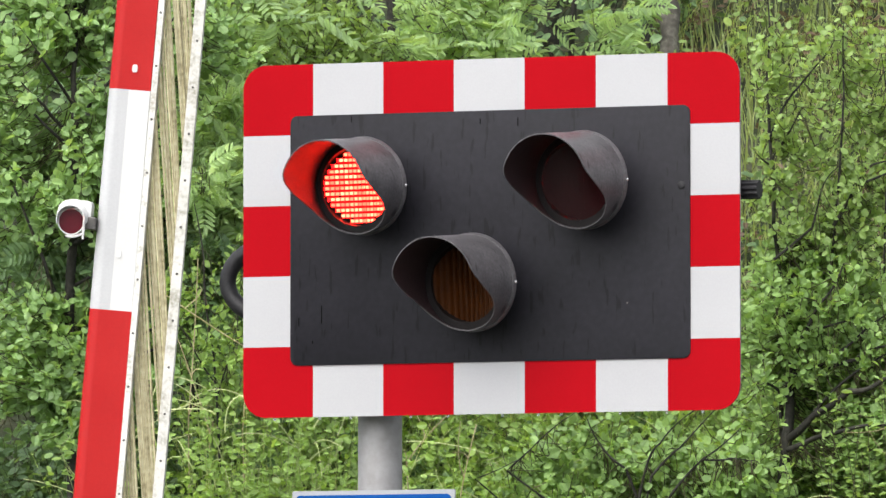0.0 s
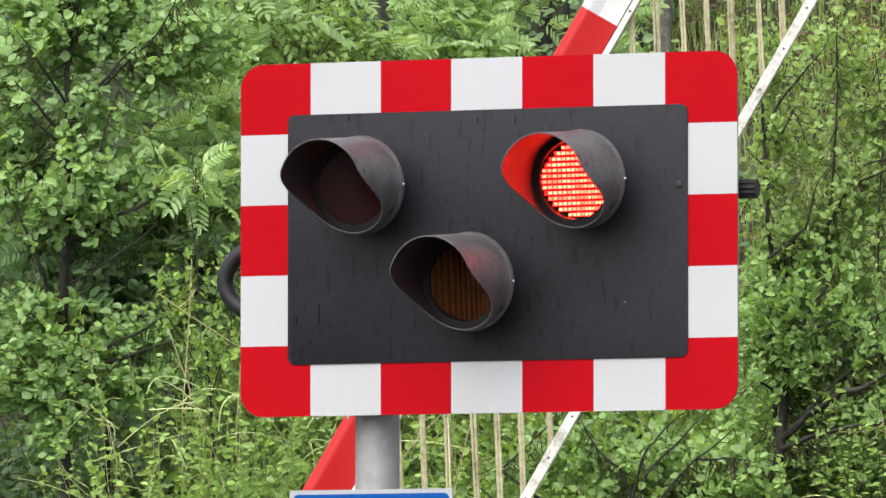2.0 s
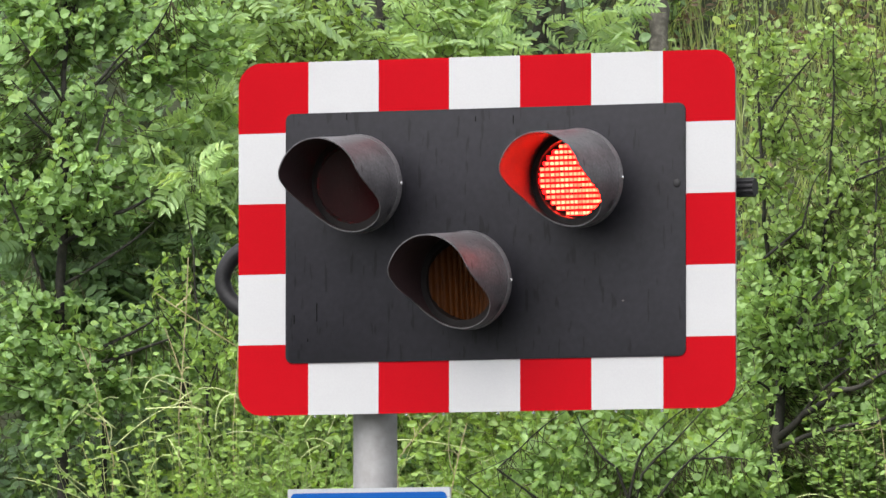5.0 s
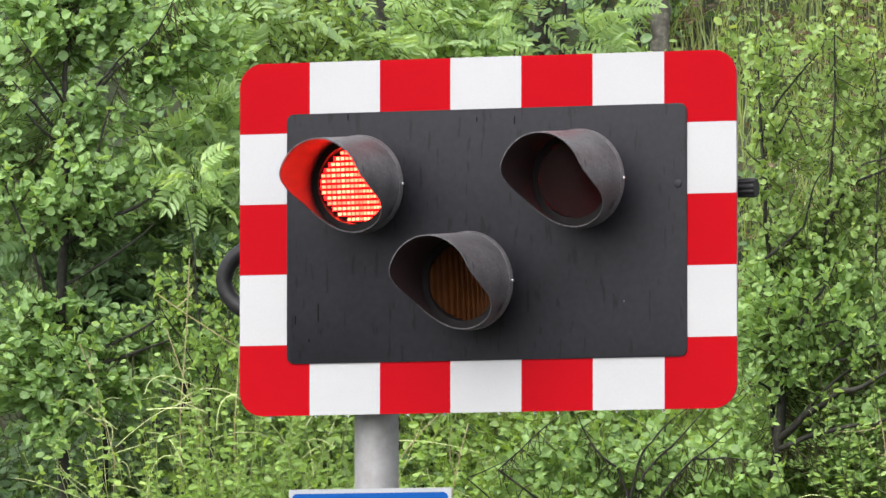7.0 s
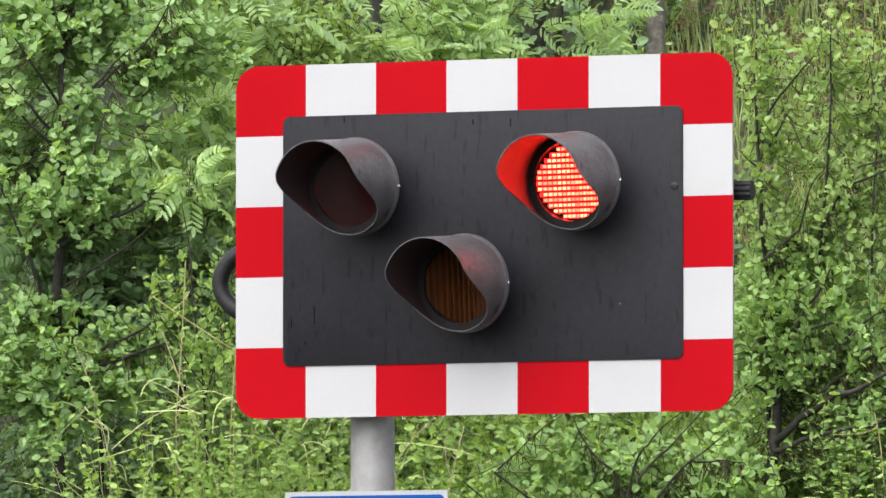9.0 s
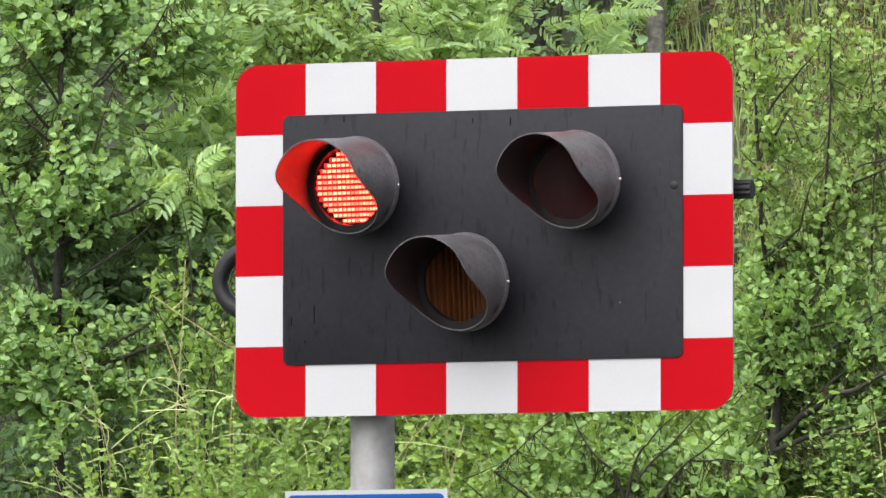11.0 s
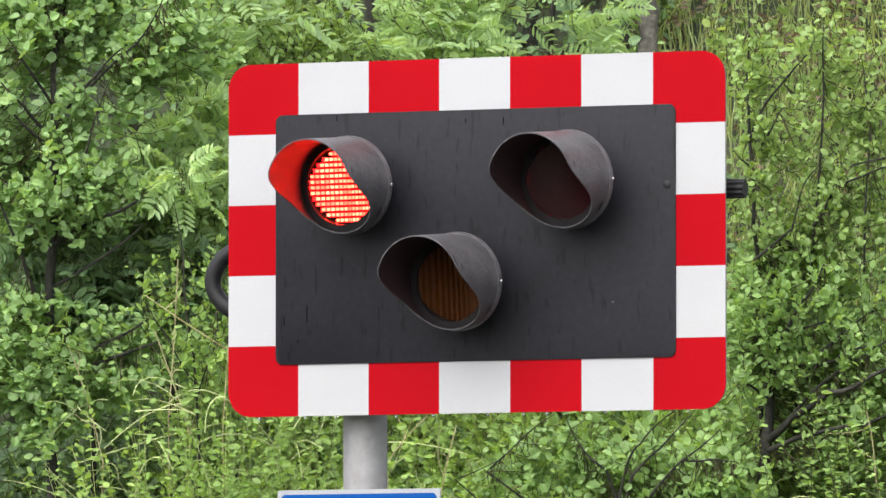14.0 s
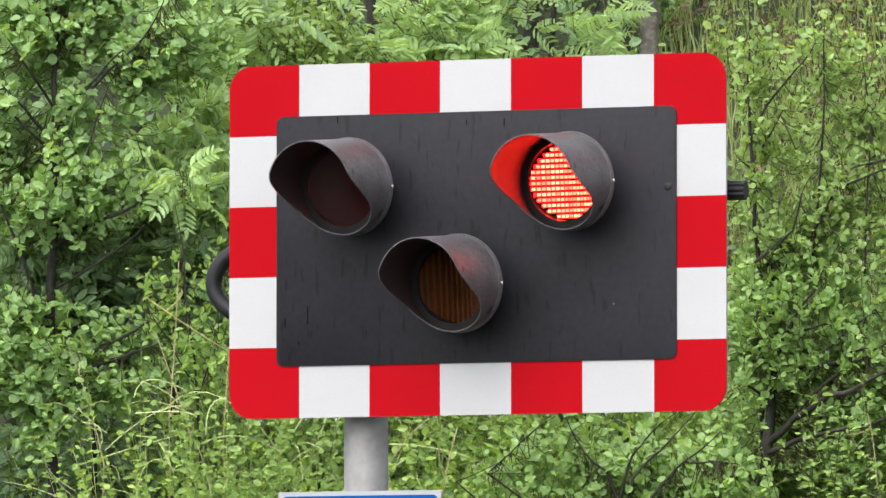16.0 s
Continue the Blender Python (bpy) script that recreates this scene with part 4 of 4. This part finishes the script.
tree("hazel_bush", "light green leafy bush behind the signal", "bush",
     [g(-0.45, 12.2, -0.1), (-0.47, 12.1, 3.9), (-0.5, 12.1, 4.5), (-0.5, 12.1, 5.0)], 0.018,
     [([(-0.46, 12.1, 3.8), (-0.7, 12.0, 4.3)], 0.009), ([(-0.46, 12.1, 3.8), (-0.2, 12.0, 4.3)], 0.009)],
     [((-0.66, 11.7, 4.36), (0.34, 0.30, 0.26), 230), ((-0.25, 12.0, 4.24), (0.36, 0.3, 0.20), 90), ((-0.75, 11.7, 3.8), (0.3, 0.35, 0.4), 110), ((0.1, 11.6, 3.5), (0.9, 0.3, 0.4), 60)],
     0.030, 13, ALDER_SUN, gaps=-0.2, wide=0.75)
OLD = (("reddish-brown slender trunk of a tree on the bank", -0.37, 13.6, 0.024, 0.02), ("dark ivy-clad trunk of a tree on the bank", 0.20, 13.7, 0.028, 0.05), ("dark stem beside the lichened trunk", 0.53, 13.5, 0.018, -0.04),
       ("lichen-grey crooked trunk of an old tree on the bank", 0.60, 13.6, 0.044, 0.03), ("dark trunk of an old tree on the bank", 0.715, 14.6, 0.045, 0.02), ("dark trunk of an old tree on the bank", -1.1, 14.6, 0.06, 0.0), ("dark trunk of an old tree on the bank", 1.3, 15.2, 0.05, 0.0))
for words, x, y, r, lean in OLD:
    gz = ground_height(x, y)
    # these crowns take the leaf green with shade in its colour
    old = tree("woodland_tree", words, "tree",
         [g(x, y, -0.1), (x + 0.03, y, gz + 0.3), (x - 0.01 + lean * 0.4, y + 0.03, gz + 0.6), (x + 0.02 + lean, y + 0.06, gz + 1.0), (x - 0.04 + lean, y + 0.1, gz + 1.5), (x - 0.02, y + 0.2, gz + 3.0)], r,
         [([(x + lean, y, gz + 0.9), (x + 0.15, y, gz + 1.25), (x + 0.4, y, gz + 1.7)], r * 0.4)],
         [((x, y - 0.1, gz + 2.2), (0.9, 0.6, 0.8), 55)], 0.07, 8, SHADE_LEAF, bark=PALE_BARK if "lichen-" in words else BARK, knots=0.22)
    tagged(old, group="old trees on the bank")


def undergrowth(name, label, x0, x1, y0, y1, stems, height, leaf, per, mat, wide=0.8, stalk=None, start=0.3):
    """Low leafy stems that stand on the bank."""
    fo, lines = Foliage(), []
    for _ in range(stems):
        x, y = rng.uniform(x0, x1), rng.uniform(y0, y1)
        p = np.array(g(x, y, -0.02))
        h = height * rng.uniform(0.45, 1.15) * (0.75 + 0.6 * noise.noise(Vector((x * 1.7, y * 1.7, 3.3))))
        q = p + np.array((rng.normal(0, 0.10 + 0.12 * height), rng.normal(-0.10, 0.10), max(h, 0.08)))
        pts = bow(p, q, rng.normal(0, 0.03, 3))
        lines.append((pts, 0.0020, 0.0008))
        leafy_twig(fo, pts, per, leaf, wide, 0.0, start=start, along=0.25)
    ob = new(name, fo.mesh(name, mat))
    tagged(ob, label, "undergrowth", kind="stuff")
    st = new("stems", sticks("stems", lines, stalk or TWIG))
    st.parent = ob
    tagged(st, kind="stuff")


def grass(name, label, x0, x1, y0, y1, blades, height, mat, width=0.006):
    """Bent grass blades rooted on the bank."""
    n = blades
    x, y = rng.uniform(x0, x1, n), rng.uniform(y0, y1, n)
    z = np.array([ground_height(a, b) for a, b in zip(x, y)]) - 0.01
    h = height * rng.uniform(0.4, 1.2, n)
    lean, head = rng.uniform(0.1, 0.75, n) * h, rng.uniform(0, 2 * np.pi, n)
    dx, dy = np.cos(head) * lean, np.sin(head) * lean - 0.25 * h
    sx, sy = -np.sin(head) * width, np.cos(head) * width
    v = np.empty((n, 7, 3))
    for k, (f, wd) in enumerate(((0, 1.0), (0.45, 0.85), (0.8, 0.5))):
        for s, sg in ((0, -1), (1, 1)):
            v[:, 2 * k + s, 0] = x + dx * f * f + sx * wd * sg
            v[:, 2 * k + s, 1] = y + dy * f * f + sy * wd * sg
            v[:, 2 * k + s, 2] = z + h * (f - 0.18 * f ** 3)
    v[:, 6, 0], v[:, 6, 1], v[:, 6, 2] = x + dx, y + dy, z + h * 0.80
    t = np.array([(0, 1, 3), (0, 3, 2), (2, 3, 5), (2, 5, 4), (4, 5, 6)])
    tris = (t[None] + (np.arange(n) * 7)[:, None, None]).reshape(-1, 3)
    tagged(new(name, mesh_from(name, v.reshape(-1, 3), tris, mat, flat=False)), label, "grass", kind="stuff")


# shade over the bank and below the alder is in these leaves' darkened green
undergrowth("ivy_undergrowth", "ivy and low leaves over the bank, greens darkened as shade", -2.6, 0.75, 10.8, 15.5, 2300, 0.28, 0.046, 9, SHADE_LEAF)
undergrowth("ivy_patch", "ivy at the foot of the alder, greens darkened as shade", -1.9, -0.70, 10.2, 11.3, 800, 0.42, 0.040, 10, SHADE_LEAF)
undergrowth("bramble_undergrowth", "bright bramble and weeds along the foot of the bank", -1.02, 1.9, 9.9, 11.5, 2300, 0.55, 0.031, 13, BRAMBLE, wide=0.72, stalk=GRASS)
undergrowth("weed_undergrowth", "fresh green weeds between the shrubs", -1.0, 0.7, 11.0, 12.7, 900, 0.4, 0.032, 9, ALDER_SUN)
undergrowth("slope_weeds", "sparse fresh weeds among the grass of the slope", 0.6, 1.9, 11.0, 14.2, 420, 0.34, 0.030, 9, ALDER_SUN)
undergrowth("dead_bracken", "withered brown bracken between the grass of the slope", 0.55, 2.0, 11.3, 15.0, 420, 0.20, 0.034, 10, WITHERED, wide=0.5, stalk=STALK)
undergrowth("nettle_clump", "tall fresh green nettles and brambles before the alder", -1.08, -0.52, 9.65, 10.0, 230, 1.62, 0.028, 20, BRAMBLE, wide=0.66, stalk=GRASS, start=0.6)
undergrowth("bramble_shoots", "slender bright bramble shoots before the shade-darkened bush", -1.02, -0.70, 9.68, 9.92, 75, 2.02, 0.027, 22, BRAMBLE, wide=0.66, stalk=GRASS, start=0.62)
undergrowth("fern_clump", "bright green bracken fronds at the foot of the young alder", 1.14, 1.75, 9.6, 9.85, 150, 1.56, 0.028, 20, BRAMBLE, wide=0.5, stalk=TWIG, start=0.72)
grass("bank_grass", "dull green grass on the upper bank", 0.62, 2.6, 11.2, 16.0, 9500, 0.26, GRASS, 0.0032)
grass("woodland_grass", "sparse dull grass under the bushes", -0.9, 0.62, 11.2, 12.6, 2600, 0.24, GRASS, 0.0032)
grass("tall_grass", "fresh tall grass among the weeds", -1.0, 1.8, 9.9, 11.4, 900, 0.5, BRAMBLE, 0.0032)


def dry_stalks():
    lines = []
    spots = [(-0.945, 9.75, 3.05, 3.54, 0.03), (-0.76, 9.8, 3.26, 3.43, -0.26), (-0.88, 9.78, 3.0, 3.32, -0.11), (-1.15, 9.75, 2.9, 3.27, -0.11), (1.275, 9.7, 2.85, 3.06, -0.03),
             (-0.26, 9.8, 2.9, 3.05, 0.13), (-0.09, 9.8, 2.8, 3.02, 0.05)]
    for x, y, z0, z1, lean in spots:
        p, q = np.array((x - lean * 0.3, y + 0.35, ground_height(x, y + 0.35))), np.array((x + lean, y, z1))
        knee = np.array((x, y + 0.04, z0))
        pts = np.concatenate([bow(p, knee, rng.normal(0, 0.02, 3), 5)[:-1], bow(knee, q, rng.normal(0, 0.012, 3), 5)])
        lines.append((pts, 0.0028, 0.0020))
        for _ in range(2):
            a = pts[int(rng.integers(4, 8))]
            lines.append((bow(a, a + rng.normal(0, 0.07, 3) + (0, 0, 0.05), rng.normal(0, 0.02, 3)), 0.0022, 0.001))
    tagged(new("dry_stalks", sticks("dry_stalks", lines, STALK)), "pale dry stalks standing in the undergrowth", "undergrowth", kind="stuff")


dry_stalks()


def tangle():
    """Thin pale climbing stems that arch over the weeds."""
    lines = []
    for k in range(340):
        high = k % 9 == 0
        x, y = (rng.uniform(-1.3, -0.35), rng.uniform(9.6, 9.85)) if high else (rng.uniform(-1.1, 1.6), rng.uniform(9.75, 10.5))
        p = np.array(g(x, y, rng.uniform(0.80, 1.25) if high else rng.uniform(0.2, 0.62)))
        q = p + np.array((rng.normal(0, 0.14), rng.normal(-0.03, 0.05), rng.normal(0.03, 0.09)))
        lines.append((bow(p, q, np.array((rng.normal(0, 0.02), 0, rng.uniform(0.0, 0.05))), 7), 0.0022, 0.0014))
    tagged(new("climbing_stems", sticks("climbing_stems", lines, PALE_STEM)), "thin pale climbing stems tangled over the weeds", "undergrowth", kind="stuff")


PALE_STEM = material("pale_green_stem", [(0.30, 0.36, 0.13), (0.50, 0.54, 0.26)], 0.6, scale=3, fine=60, island=0.3)
tangle()


# ---- what moves: barrier, skirt, added lamp louvres ----
def motions():
    base = pose(*PIVOT, 0, 0, ARM_TURN)
    walk(ARM, [(t, base @ pose(0, 0, 0, 0, -a, 0)) for t, a, b in SWING])
    # the rods hang upright between the arm and the rail, and close up as the arm is raised
    for i, (rod, (x, y, z)) in enumerate(SKIRT):
        rows = []
        for t, a, b in SWING:
            rows.append((t, pose(x, y, z, 0, a - b + 0.5 * math.sin(i * 2.1), 0)))
        walk(rod, rows)
    x, y, z = SKIRT[0][1]
    walk(SKIRT_RAIL, [(t, pose(x + ROD_LEN * math.cos(radians(-90 + b - a)), y, z + ROD_LEN * math.sin(radians(-90 + b - a)))) for t, a, b in SWING])
    # the two red lamps alternate by their added louvres, and each takes a moment to go out
    beat, fps = 0.385, 30
    for pair, odd in ((LOUVRE_A, 0), (LOUVRE_B, 1)):
        for louvre, slide in zip(pair, SLIDES):
            shut = slide * PITCH
            rows = [(0.0, pose(0, 0, shut if odd else 0.0))]
            for n in range(-1, 40):
                lights = n % 2 == odd
                when = math.ceil((0.7 + beat * n) * fps + (0.0 if lights else 0.67)) / fps
                z0, z1 = (shut, 0.0) if lights else (0.0, shut)
                rows += [(when - 1 / fps, pose(0, 0, z0)), (when, pose(0, 0, z1))]
            rows.append((16.0, rows[-1][1]))
            walk(louvre, rows)
    # the arm lamp comes on when its added louvres slide clear
    for louvre, slide in zip(ARM_SHUT, SLIDES):
        shut = slide * ARM_PITCH
        walk(louvre, [(0.0, pose(0, 0, shut)), (0.83, pose(0, 0, shut)), (0.87, pose(0, 0, 0)), (16.0, pose(0, 0, 0))])


motions()
